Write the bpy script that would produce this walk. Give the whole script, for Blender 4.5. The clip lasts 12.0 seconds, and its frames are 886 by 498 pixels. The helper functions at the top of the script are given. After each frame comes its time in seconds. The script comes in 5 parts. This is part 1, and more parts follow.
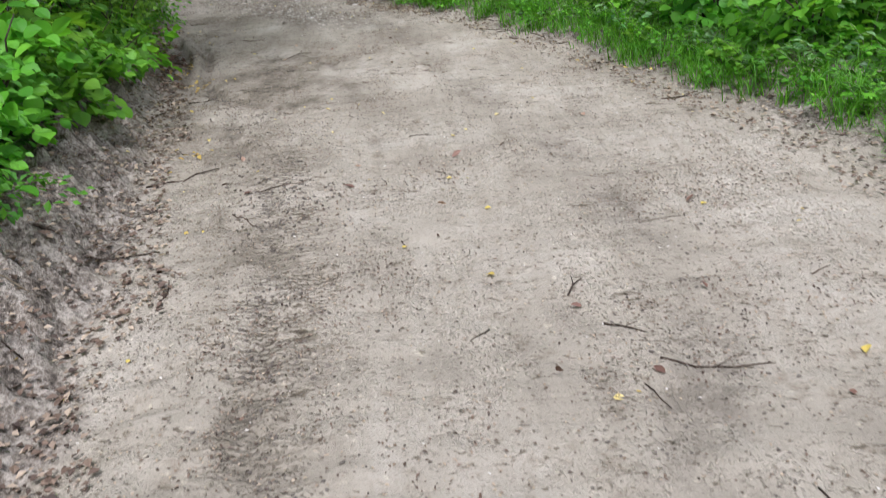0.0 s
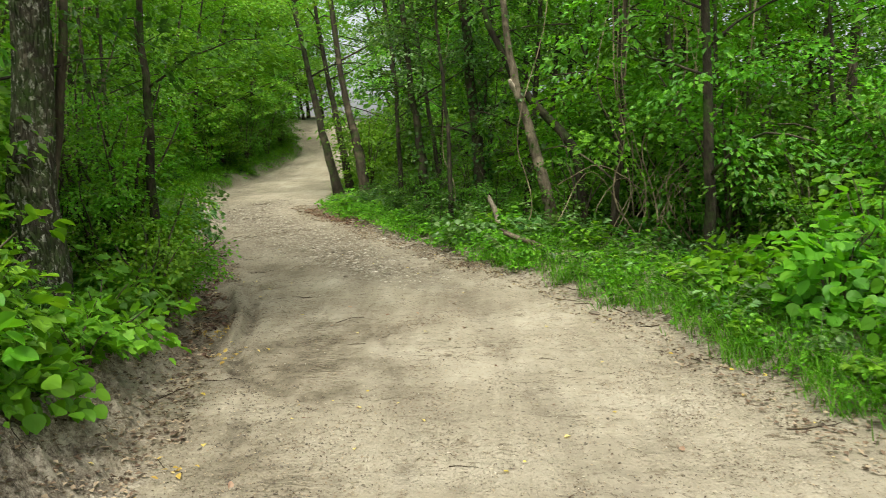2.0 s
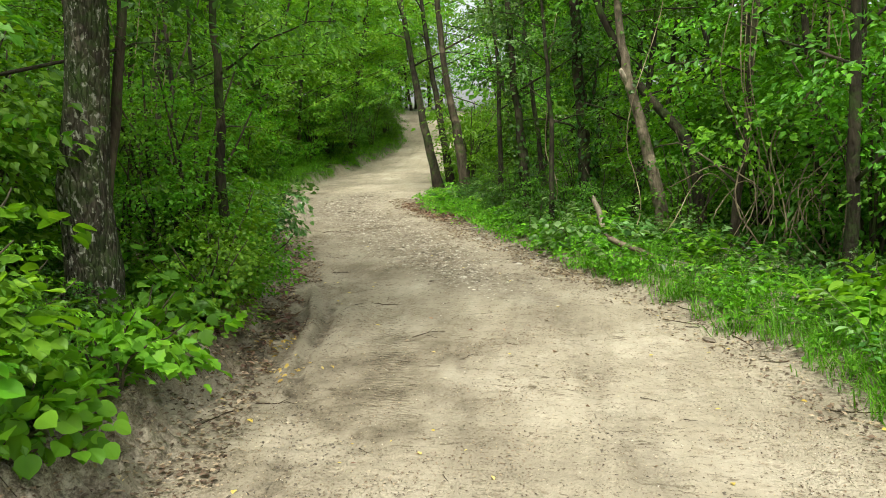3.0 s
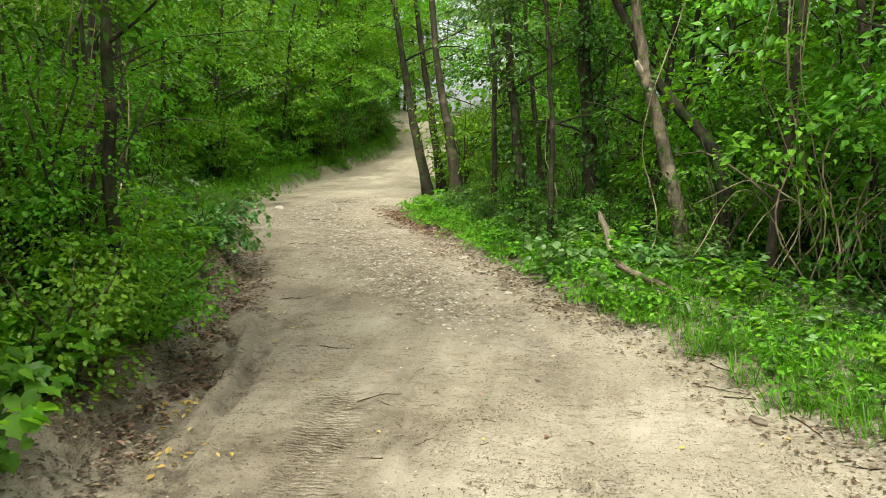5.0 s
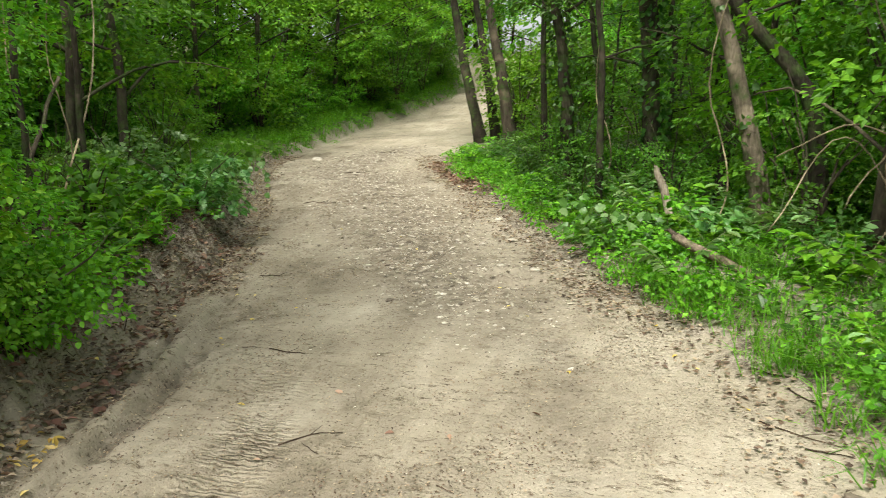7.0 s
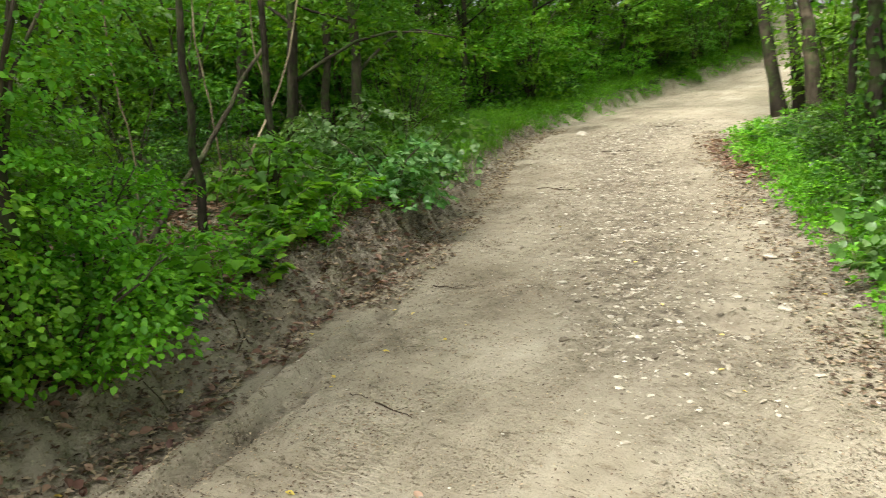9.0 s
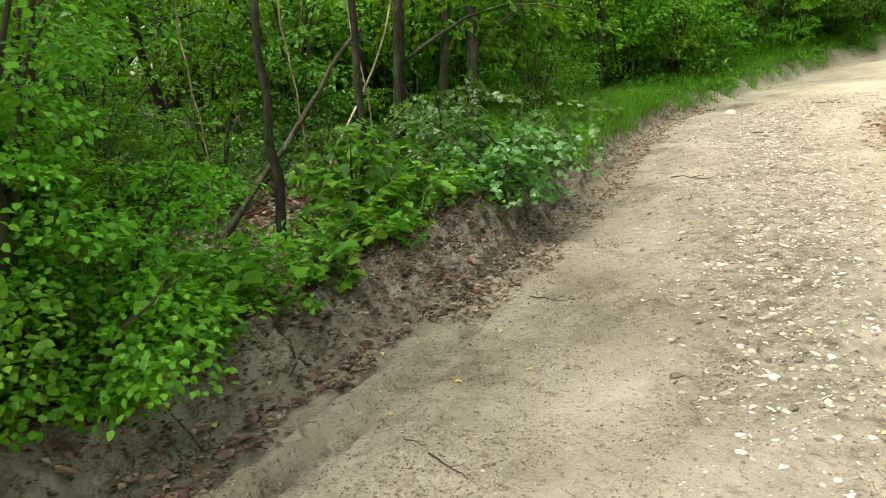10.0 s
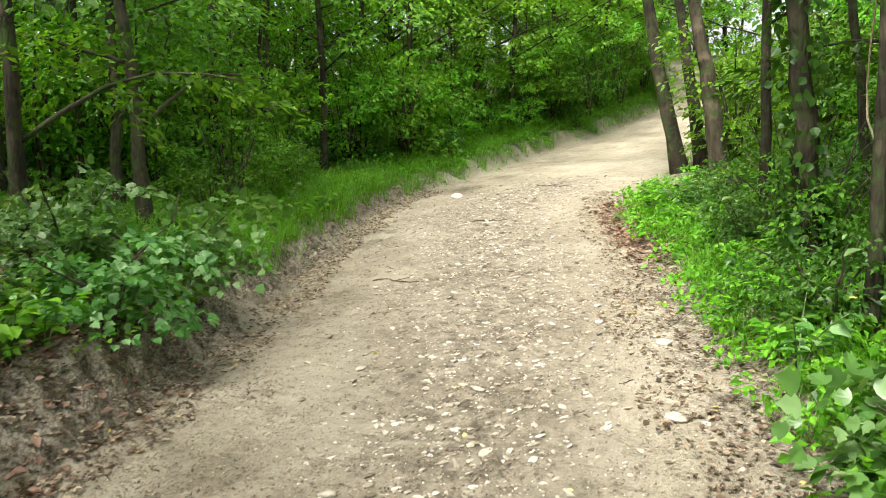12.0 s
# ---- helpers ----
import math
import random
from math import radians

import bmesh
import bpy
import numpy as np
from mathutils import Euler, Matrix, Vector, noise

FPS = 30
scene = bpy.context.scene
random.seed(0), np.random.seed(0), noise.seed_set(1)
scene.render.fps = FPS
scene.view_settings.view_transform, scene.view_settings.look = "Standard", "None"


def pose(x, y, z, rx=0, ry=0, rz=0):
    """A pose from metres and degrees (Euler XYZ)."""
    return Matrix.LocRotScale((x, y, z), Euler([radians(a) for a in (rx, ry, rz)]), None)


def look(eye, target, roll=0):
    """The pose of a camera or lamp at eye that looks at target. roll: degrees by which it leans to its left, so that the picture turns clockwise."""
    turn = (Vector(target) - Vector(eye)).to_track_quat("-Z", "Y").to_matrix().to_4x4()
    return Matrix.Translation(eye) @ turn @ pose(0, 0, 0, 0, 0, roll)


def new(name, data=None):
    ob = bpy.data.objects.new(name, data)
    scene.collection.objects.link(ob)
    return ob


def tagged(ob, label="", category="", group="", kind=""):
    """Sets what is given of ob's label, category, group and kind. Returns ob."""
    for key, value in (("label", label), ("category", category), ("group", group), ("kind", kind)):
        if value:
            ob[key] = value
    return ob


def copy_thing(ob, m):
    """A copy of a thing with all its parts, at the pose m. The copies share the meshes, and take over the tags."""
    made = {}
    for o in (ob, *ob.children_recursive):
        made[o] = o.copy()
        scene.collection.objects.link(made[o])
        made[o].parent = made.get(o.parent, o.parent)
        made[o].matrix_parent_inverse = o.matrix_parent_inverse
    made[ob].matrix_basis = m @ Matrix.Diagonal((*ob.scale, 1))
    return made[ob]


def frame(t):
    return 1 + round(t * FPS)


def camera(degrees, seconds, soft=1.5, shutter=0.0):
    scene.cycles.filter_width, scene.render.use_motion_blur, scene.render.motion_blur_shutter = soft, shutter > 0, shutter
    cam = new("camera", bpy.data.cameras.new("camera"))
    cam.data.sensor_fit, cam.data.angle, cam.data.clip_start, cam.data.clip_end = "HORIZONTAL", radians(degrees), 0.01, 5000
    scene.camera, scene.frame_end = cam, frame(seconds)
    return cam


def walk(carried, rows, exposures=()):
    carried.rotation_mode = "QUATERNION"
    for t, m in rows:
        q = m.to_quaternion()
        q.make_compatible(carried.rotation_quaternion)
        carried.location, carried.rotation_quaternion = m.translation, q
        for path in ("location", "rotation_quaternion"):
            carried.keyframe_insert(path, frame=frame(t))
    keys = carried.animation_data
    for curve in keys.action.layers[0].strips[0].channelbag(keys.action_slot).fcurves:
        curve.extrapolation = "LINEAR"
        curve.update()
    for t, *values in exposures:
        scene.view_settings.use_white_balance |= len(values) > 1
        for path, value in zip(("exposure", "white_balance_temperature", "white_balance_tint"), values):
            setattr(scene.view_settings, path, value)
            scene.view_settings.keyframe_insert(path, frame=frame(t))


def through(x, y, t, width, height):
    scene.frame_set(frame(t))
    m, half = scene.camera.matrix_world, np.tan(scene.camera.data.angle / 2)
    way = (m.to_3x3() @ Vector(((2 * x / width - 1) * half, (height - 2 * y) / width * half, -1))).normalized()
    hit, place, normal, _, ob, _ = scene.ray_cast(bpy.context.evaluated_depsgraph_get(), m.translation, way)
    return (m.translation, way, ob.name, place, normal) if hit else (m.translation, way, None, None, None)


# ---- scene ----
cam = camera(56.7, 12.0, soft=0.8, shutter=0.2)
METRES, EYE, TILT, LEAN, TURN = 10.0, 1.5, 0.0, 0.0, 0.0
ROWS = [
    (0.0, 0.0, 0.0, 0.0, -1.97, -23.37, 4.56),
    (0.5, 0.0014, 0.0291, 0.0041, -0.16, -17.33, 4.35),
    (1.0, 0.011, 0.0609, 0.0124, 0.72, -13.65, 3.53),
    (1.5, 0.015, 0.0975, 0.0141, 0.35, -8.72, 2.45),
    (2.0, 0.0184, 0.1344, 0.016, 4.28, -7.26, 2.76),
    (2.5, 0.0246, 0.1768, 0.0197, 9.84, -7.2, 2.79),
    (4.5, 0.0173, 0.3562, 0.0146, 13.41, -8.03, 1.25),
    (5.0, 0.0131, 0.4005, 0.0156, 12.09, -7.27, 0.42),
    (5.5, 0.0157, 0.4444, 0.0153, 13.17, -7.77, 0.72),
    (6.0, 0.0178, 0.4842, 0.0142, 14.11, -9.85, 1.37),
    (6.5, 0.0196, 0.5251, 0.0178, 12.53, -9.89, 0.02),
    (7.0, 0.0361, 0.5698, 0.0119, 17.7, -10.99, 1.5),
    (9.0, 0.0449, 0.7341, 0.0134, 38.95, -12.55, 2.7),
    (9.5, 0.0295, 0.7686, 0.0141, 48.34, -13.1, 3.88),
    (10.0, 0.0179, 0.8133, 0.0095, 49.08, -13.28, 4.44),
    (10.5, 0.0094, 0.8522, 0.0116, 48.74, -13.0, 4.12),
    (11.0, -0.0085, 0.8952, 0.0122, 38.24, -11.49, 2.48),
    (11.5, -0.0196, 0.9344, 0.0087, 34.42, -10.85, 2.9),
    (12.0, -0.0294, 0.9759, 0.0107, 32.87, -9.43, 2.97),
]
EXPOSURES = [(0.0, 0.5, 5450, 19), (0.6, 0.57, 5600, 16), (1.0, 0.68, 5850, 11), (1.5, 0.63, 6400, 6), (2.5, 0.87, 6600, 4), (5.0, 1.02, 6650, 5), (7.0, 1.08, 6500, 8), (9.0, 1.28, 6500, 9), (9.6, 1.55, 6500, 9), (12.0, 1.55, 6450, 10)]
walk(cam, [(t, pose(0, 0, EYE, TILT, LEAN, TURN) @ pose(METRES * x, METRES * y, METRES * z, 90 + pitch, roll, yaw)) for t, x, y, z, yaw, pitch, roll in ROWS], EXPOSURES)

# ---- world and light ----
world = bpy.data.worlds.new("world")
scene.world = world
world.use_nodes = True
wn, wl = world.node_tree.nodes, world.node_tree.links
wn.clear()
sky = wn.new("ShaderNodeTexSky")
sky.sky_type, sky.sun_disc = "NISHITA", False
sky.sun_elevation, sky.sun_rotation = radians(62), radians(177)
sky.air_density, sky.dust_density, sky.ozone_density = 1.0, 4.0, 1.0
haze = wn.new("ShaderNodeHueSaturation")
haze.inputs["Saturation"].default_value = 0.25
back = wn.new("ShaderNodeBackground")
back.inputs["Strength"].default_value = 0.14
out = wn.new("ShaderNodeOutputWorld")
wl.new(sky.outputs[0], haze.inputs["Color"])
wl.new(haze.outputs[0], back.inputs["Color"])
wl.new(back.outputs[0], out.inputs["Surface"])

sun = new("sun", bpy.data.lights.new("sun", "SUN"))
sun.data.energy, sun.data.angle, sun.data.color = 2.6, radians(22), (1.0, 0.96, 0.88)
sun.matrix_world = look((-1, -11, 30), (0, 4, 0))

# ---- materials ----


def material(name):
    m = bpy.data.materials.new(name)
    m.use_nodes = True
    n, l = m.node_tree.nodes, m.node_tree.links
    return m, n, l, n["Principled BSDF"]


def ramp(n, stops):
    r = n.new("ShaderNodeValToRGB")
    e = r.color_ramp.elements
    while len(e) < len(stops):
        e.new(0.5)
    for k, (p, c) in zip(e, stops):
        k.position, k.color = p, (*c, 1)
    return r


def noise_node(n, l, scale, detail=4, rough=0.6, coord=None, sx=1, sy=1, sz=1):
    t = n.new("ShaderNodeTexNoise")
    t.inputs["Scale"].default_value, t.inputs["Detail"].default_value, t.inputs["Roughness"].default_value = scale, detail, rough
    if coord is not None:
        if (sx, sy, sz) != (1, 1, 1):
            mp = n.new("ShaderNodeMapping")
            mp.inputs["Scale"].default_value = (sx, sy, sz)
            l.new(coord, mp.inputs["Vector"])
            coord = mp.outputs[0]
        l.new(coord, t.inputs["Vector"])
    return t


def mix(n, l, fac, a, b, mode="MIX"):
    m = n.new("ShaderNodeMix")
    m.data_type, m.blend_type = "RGBA", mode
    for sock, v in ((m.inputs["Factor"], fac), (m.inputs["A"], a), (m.inputs["B"], b)):
        if isinstance(v, (int, float)):
            sock.default_value = v
        elif isinstance(v, tuple):
            sock.default_value = (*v, 1)
        else:
            l.new(v, sock)
    return m.outputs["Result"]


def maths(n, l, op, a, b):
    m = n.new("ShaderNodeMath")
    m.operation, m.use_clamp = op, op in ("ADD", "MULTIPLY_ADD")
    for sock, v in ((m.inputs[0], a), (m.inputs[1], b)):
        if isinstance(v, (int, float)):
            sock.default_value = v
        else:
            l.new(v, sock)
    return m.outputs[0]


def bump(n, l, p, height, strength, distance):
    b = n.new("ShaderNodeBump")
    b.inputs["Strength"].default_value, b.inputs["Distance"].default_value = strength, distance
    l.new(height, b.inputs["Height"])
    l.new(b.outputs[0], p.inputs["Normal"])


def leaf_material(name, dark, mid, light, through=0.35, rough=0.5):
    m, n, l, p = material(name)
    geo = n.new("ShaderNodeNewGeometry")
    info = n.new("ShaderNodeObjectInfo")
    r = ramp(n, [(0.0, dark), (0.55, mid), (1.0, light)])
    l.new(geo.outputs["Random Per Island"], r.inputs["Fac"])
    hs = n.new("ShaderNodeHueSaturation")
    hue = n.new("ShaderNodeMapRange")
    hue.inputs["To Min"].default_value, hue.inputs["To Max"].default_value = 0.485, 0.512
    val = n.new("ShaderNodeMapRange")
    val.inputs["To Min"].default_value, val.inputs["To Max"].default_value = 0.8, 1.2
    l.new(info.outputs["Random"], hue.inputs["Value"])
    l.new(info.outputs["Random"], val.inputs["Value"])
    l.new(hue.outputs[0], hs.inputs["Hue"])
    l.new(val.outputs[0], hs.inputs["Value"])
    l.new(r.outputs[0], hs.inputs["Color"])
    l.new(hs.outputs[0], p.inputs["Base Color"])
    p.inputs["Roughness"].default_value = rough
    p.inputs["Specular IOR Level"].default_value = 0.35
    tr = n.new("ShaderNodeBsdfTranslucent")
    warm = mix(n, l, 1.0, hs.outputs[0], (1.5, 1.5, 0.6), "MULTIPLY")
    l.new(warm, tr.inputs["Color"])
    ms = n.new("ShaderNodeMixShader")
    ms.inputs[0].default_value = through
    l.new(p.outputs[0], ms.inputs[1])
    l.new(tr.outputs[0], ms.inputs[2])
    l.new(ms.outputs[0], n["Material Output"].inputs["Surface"])
    return m


LEAF = leaf_material("leaf_green", (0.045, 0.13, 0.008), (0.08, 0.215, 0.013), (0.14, 0.31, 0.022), 0.42)
LEAF_BRIGHT = leaf_material("leaf_bright", (0.07, 0.20, 0.01), (0.125, 0.31, 0.016), (0.20, 0.42, 0.03), 0.42)
LEAF_DARK = leaf_material("leaf_dark", (0.025, 0.08, 0.01), (0.045, 0.13, 0.014), (0.08, 0.18, 0.025), 0.35, 0.4)
# bluish green; the pale end paints whitish leaf highlights into the colour
LEAF_BLUE_GLOSS = leaf_material("leaf_bluish_gloss", (0.05, 0.13, 0.026), (0.10, 0.225, 0.05), (0.23, 0.36, 0.15), 0.35, 0.3)
LEAF_FAR = leaf_material("leaf_far", (0.05, 0.15, 0.01), (0.095, 0.24, 0.016), (0.18, 0.36, 0.03), 0.45)
GRASS = leaf_material("grass_blade", (0.06, 0.17, 0.01), (0.105, 0.27, 0.014), (0.17, 0.36, 0.03), 0.4)
LITTER = leaf_material("dead_leaf", (0.05, 0.033, 0.022), (0.17, 0.115, 0.075), (0.44, 0.35, 0.24), 0.15, 0.7)
LITTER_RED = leaf_material("red_brown_leaf", (0.09, 0.045, 0.03), (0.22, 0.125, 0.08), (0.40, 0.27, 0.18), 0.15, 0.6)
YELLOW = leaf_material("yellow_leaf", (0.35, 0.22, 0.05), (0.5, 0.36, 0.08), (0.6, 0.45, 0.2), 0.2, 0.6)


def bark_material(name, dark, light, scale=14.0, moss=0.0, depth=0.012, flakes=0.0):
    m, n, l, p = material(name)
    tc = n.new("ShaderNodeTexCoord").outputs["Object"]
    a = noise_node(n, l, scale, 6, 0.7, tc, 1, 1, 0.22)
    b = noise_node(n, l, 2.2, 3, 0.6, tc)
    v = n.new("ShaderNodeTexVoronoi")
    v.feature = "DISTANCE_TO_EDGE"
    v.inputs["Scale"].default_value = scale * 1.6
    mp = n.new("ShaderNodeMapping")
    mp.inputs["Scale"].default_value = (1, 1, 0.3)
    l.new(tc, mp.inputs["Vector"])
    l.new(mp.outputs[0], v.inputs["Vector"])
    r = ramp(n, [(0.3, dark), (0.7, light)])
    l.new(a.outputs[0], r.inputs["Fac"])
    patch = ramp(n, [(0.52, (0, 0, 0)), (0.62, (1, 1, 1))])
    l.new(b.outputs[0], patch.inputs["Fac"])
    c = mix(n, l, patch.outputs[0], r.outputs[0], tuple(min(1, x * 1.5) for x in light))
    if moss:
        g = noise_node(n, l, 5.0, 4, 0.7, tc)
        gr = ramp(n, [(0.6 - moss * 0.2, (0, 0, 0)), (0.7, (1, 1, 1))])
        l.new(g.outputs[0], gr.inputs["Fac"])
        c = mix(n, l, gr.outputs[0], c, (0.05, 0.085, 0.02))
    if flakes:
        fl = noise_node(n, l, 26, 4, 0.7, tc, 1, 1, 0.6)
        fr = ramp(n, [(0.56, (0, 0, 0)), (0.6, (1, 1, 1))])
        l.new(fl.outputs[0], fr.inputs["Fac"])
        c = mix(n, l, maths(n, l, "MULTIPLY", fr.outputs[0], flakes), c, (0.36, 0.35, 0.28))
    l.new(c, p.inputs["Base Color"])
    p.inputs["Roughness"].default_value = 0.95
    p.inputs["Specular IOR Level"].default_value = 0.15
    edge = ramp(n, [(0.0, (0, 0, 0)), (0.25, (1, 1, 1))])
    l.new(v.outputs["Distance"], edge.inputs["Fac"])
    h = mix(n, l, 0.5, a.outputs[0], edge.outputs[0])
    bump(n, l, p, h, 0.8, depth)
    return m


BARK = bark_material("bark_brown", (0.025, 0.02, 0.014), (0.10, 0.08, 0.055), 16, 0.4)
BARK_DARK = bark_material("bark_dark", (0.014, 0.012, 0.009), (0.06, 0.048, 0.034), 18, 0.6)
BARK_PALE = bark_material("bark_pale", (0.05, 0.04, 0.028), (0.21, 0.17, 0.12), 20, 0.3)
BARK_ROUGH = bark_material("bark_rough", (0.010, 0.009, 0.006), (0.10, 0.086, 0.062), 17, 0.9, 0.06, 0.75)
LOGWOOD = bark_material("weathered_wood", (0.07, 0.05, 0.035), (0.26, 0.2, 0.145), 14, 0.2)
DEADWOOD = bark_material("dead_wood", (0.11, 0.085, 0.06), (0.33, 0.28, 0.21), 24, 0.2)
VINE = bark_material("vine_bark", (0.11, 0.085, 0.05), (0.33, 0.26, 0.17), 30, 0)
TWIG = bark_material("twig_bark", (0.03, 0.022, 0.015), (0.10, 0.072, 0.05), 40, 0)
STEM, sn, sl, sp = material("green_stem")
sp.inputs["Base Color"].default_value, sp.inputs["Roughness"].default_value = (0.09, 0.13, 0.035, 1), 0.6

STONE, n, l, p = material("limestone")
tc = n.new("ShaderNodeTexCoord").outputs["Object"]
geo = n.new("ShaderNodeNewGeometry")
info = n.new("ShaderNodeObjectInfo")
r = ramp(n, [(0.0, (0.17, 0.14, 0.104)), (0.4, (0.36, 0.315, 0.24)), (0.75, (0.54, 0.49, 0.40)), (1.0, (0.74, 0.69, 0.59))])
l.new(maths(n, l, "FRACT", maths(n, l, "ADD", geo.outputs["Random Per Island"], info.outputs["Random"]), 0), r.inputs["Fac"])
nz = noise_node(n, l, 30, 5, 0.7, tc)
dirt = ramp(n, [(0.35, (0.6, 0.55, 0.48)), (0.65, (1, 1, 1))])
l.new(nz.outputs[0], dirt.inputs["Fac"])
l.new(mix(n, l, 1.0, r.outputs[0], dirt.outputs[0], "MULTIPLY"), p.inputs["Base Color"])
p.inputs["Roughness"].default_value = 0.85
bump(n, l, p, nz.outputs[0], 0.4, 0.006)

SOIL, n, l, p = material("sandy_soil")
tc = n.new("ShaderNodeTexCoord").outputs["Object"]
lit = n.new("ShaderNodeAttribute")
lit.attribute_name = "litter"
grav = n.new("ShaderNodeAttribute")
grav.attribute_name = "gravel"
rut = n.new("ShaderNodeAttribute")
rut.attribute_name = "rut"
big = noise_node(n, l, 0.9, 5, 0.6, tc)
mid = noise_node(n, l, 9.0, 7, 0.72, tc)
fine = noise_node(n, l, 55.0, 5, 0.75, tc)
streak = noise_node(n, l, 4.0, 5, 0.65, tc, 2.6, 0.22, 1)
base = ramp(n, [(0.32, (0.24, 0.203, 0.147)), (0.48, (0.35, 0.302, 0.222)), (0.68, (0.46, 0.405, 0.312))])
l.new(mix(n, l, 0.28, big.outputs[0], streak.outputs[0]), base.inputs["Fac"])
spots = ramp(n, [(0.33, (0.62, 0.58, 0.53)), (0.44, (1, 1, 1))])
l.new(mid.outputs[0], spots.inputs["Fac"])
c = mix(n, l, 0.75, base.outputs[0], spots.outputs[0], "MULTIPLY")
speck = ramp(n, [(0.32, (0.42, 0.39, 0.35)), (0.42, (0.95, 0.95, 0.95)), (0.64, (1.0, 1.0, 1.0)), (0.72, (1.4, 1.38, 1.35))])
l.new(fine.outputs[0], speck.inputs["Fac"])
patchy = ramp(n, [(0.40, (0.15, 0.15, 0.15)), (0.60, (1, 1, 1))])
l.new(noise_node(n, l, 2.6, 5, 0.65, tc).outputs[0], patchy.inputs["Fac"])
c = mix(n, l, patchy.outputs[0], c, mix(n, l, 1.0, c, speck.outputs[0], "MULTIPLY"))
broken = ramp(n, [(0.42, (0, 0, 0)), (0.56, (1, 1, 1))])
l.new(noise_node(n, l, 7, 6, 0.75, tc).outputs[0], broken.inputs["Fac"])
# darker brown along the rut grooves, broken up by noise
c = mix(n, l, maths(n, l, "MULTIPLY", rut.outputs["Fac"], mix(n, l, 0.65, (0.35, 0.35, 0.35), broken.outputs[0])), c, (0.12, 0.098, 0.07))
chips = n.new("ShaderNodeTexVoronoi")
chips.inputs["Scale"].default_value = 62
warp = noise_node(n, l, 24, 3, 0.6, tc)
bent = n.new("ShaderNodeVectorMath")
bent.operation = "MULTIPLY_ADD"
l.new(warp.outputs["Color"], bent.inputs[0])
bent.inputs[1].default_value = (0.05, 0.05, 0.05)
l.new(tc, bent.inputs[2])
l.new(bent.outputs[0], chips.inputs["Vector"])
tone = ramp(n, [(0.0, (0.35, 0.32, 0.28)), (0.16, (0.55, 0.51, 0.46)), (0.24, (1, 1, 1)), (0.82, (1, 1, 1)), (0.9, (1.35, 1.34, 1.3)), (1.0, (1.6, 1.58, 1.52))])
grey = n.new("ShaderNodeSeparateColor")
l.new(chips.outputs["Color"], grey.inputs[0])
l.new(grey.outputs[0], tone.inputs["Fac"])
inside = ramp(n, [(0.22, (1, 1, 1)), (0.42, (0, 0, 0))])
l.new(chips.outputs["Distance"], inside.inputs["Fac"])
where = ramp(n, [(0.45, (0.04, 0.04, 0.04)), (0.56, (1, 1, 1))])
l.new(noise_node(n, l, 1.7, 6, 0.7, tc, 1.3, 0.7, 1).outputs[0], where.inputs["Fac"])
c = mix(n, l, mix(n, l, 1.0, inside.outputs[0], where.outputs[0], "MULTIPLY"), c, mix(n, l, 1.0, c, tone.outputs[0], "MULTIPLY"))
fleck = ramp(n, [(0.33, (0.42, 0.39, 0.35)), (0.385, (1, 1, 1))])
l.new(noise_node(n, l, 30, 4, 0.6, tc, 0.8, 1.3, 1).outputs[0], fleck.inputs["Fac"])
c = mix(n, l, 0.9, c, fleck.outputs[0], "MULTIPLY")
pale = ramp(n, [(0.64, (1, 1, 1)), (0.70, (1.35, 1.34, 1.3))])
l.new(noise_node(n, l, 22, 4, 0.6, tc).outputs[0], pale.inputs["Fac"])
c = mix(n, l, 0.9, c, pale.outputs[0], "MULTIPLY")
scuff = noise_node(n, l, 11, 8, 0.78, tc, 0.55, 1.5, 1)
# shade in the scuff hollows put into the colour, where the relief is low
scuff_shade = ramp(n, [(0.385, (0.40, 0.37, 0.33)), (0.43, (1, 1, 1))])
l.new(scuff.outputs[0], scuff_shade.inputs["Fac"])
tread = n.new("ShaderNodeAttribute")
tread.attribute_name = "tread"
trodden = ramp(n, [(0.44, (0.12, 0.12, 0.12)), (0.58, (1, 1, 1))])
l.new(noise_node(n, l, 1.1, 4, 0.6, tc, 1.4, 0.8, 1).outputs[0], trodden.inputs["Fac"])
c = mix(n, l, maths(n, l, "ADD", trodden.outputs[0], tread.outputs["Fac"]), c, mix(n, l, 1.0, c, scuff_shade.outputs[0], "MULTIPLY"))
bars = n.new("ShaderNodeTexWave")
bars.bands_direction = "Y"
bars.inputs["Scale"].default_value, bars.inputs["Distortion"].default_value, bars.inputs["Detail Scale"].default_value = 8.5, 5.0, 3.0
l.new(tc, bars.inputs["Vector"])
# hollows between tyre bars shaded by colour, on top of their bump
printed = ramp(n, [(0.18, (0.38, 0.35, 0.31)), (0.42, (1, 1, 1))])
l.new(bars.outputs[0], printed.inputs["Fac"])
c = mix(n, l, maths(n, l, "MULTIPLY", tread.outputs["Fac"], broken.outputs[0]), c, mix(n, l, 1.0, c, printed.outputs[0], "MULTIPLY"))
dark_soil = n.new("ShaderNodeAttribute")
dark_soil.attribute_name = "dark_soil"
# track colour about halved where the mask is set, made patchy by noise
c = mix(n, l, maths(n, l, "MULTIPLY", dark_soil.outputs["Fac"], mix(n, l, 0.5, where.outputs[0], (0.9, 0.9, 0.9))), c, mix(n, l, 1.0, c, (0.5, 0.48, 0.45), "MULTIPLY"))
gcol = ramp(n, [(0.38, (0.11, 0.088, 0.064)), (0.52, (0.24, 0.205, 0.152)), (0.66, (0.35, 0.30, 0.225))])
l.new(mid.outputs[0], gcol.inputs["Fac"])
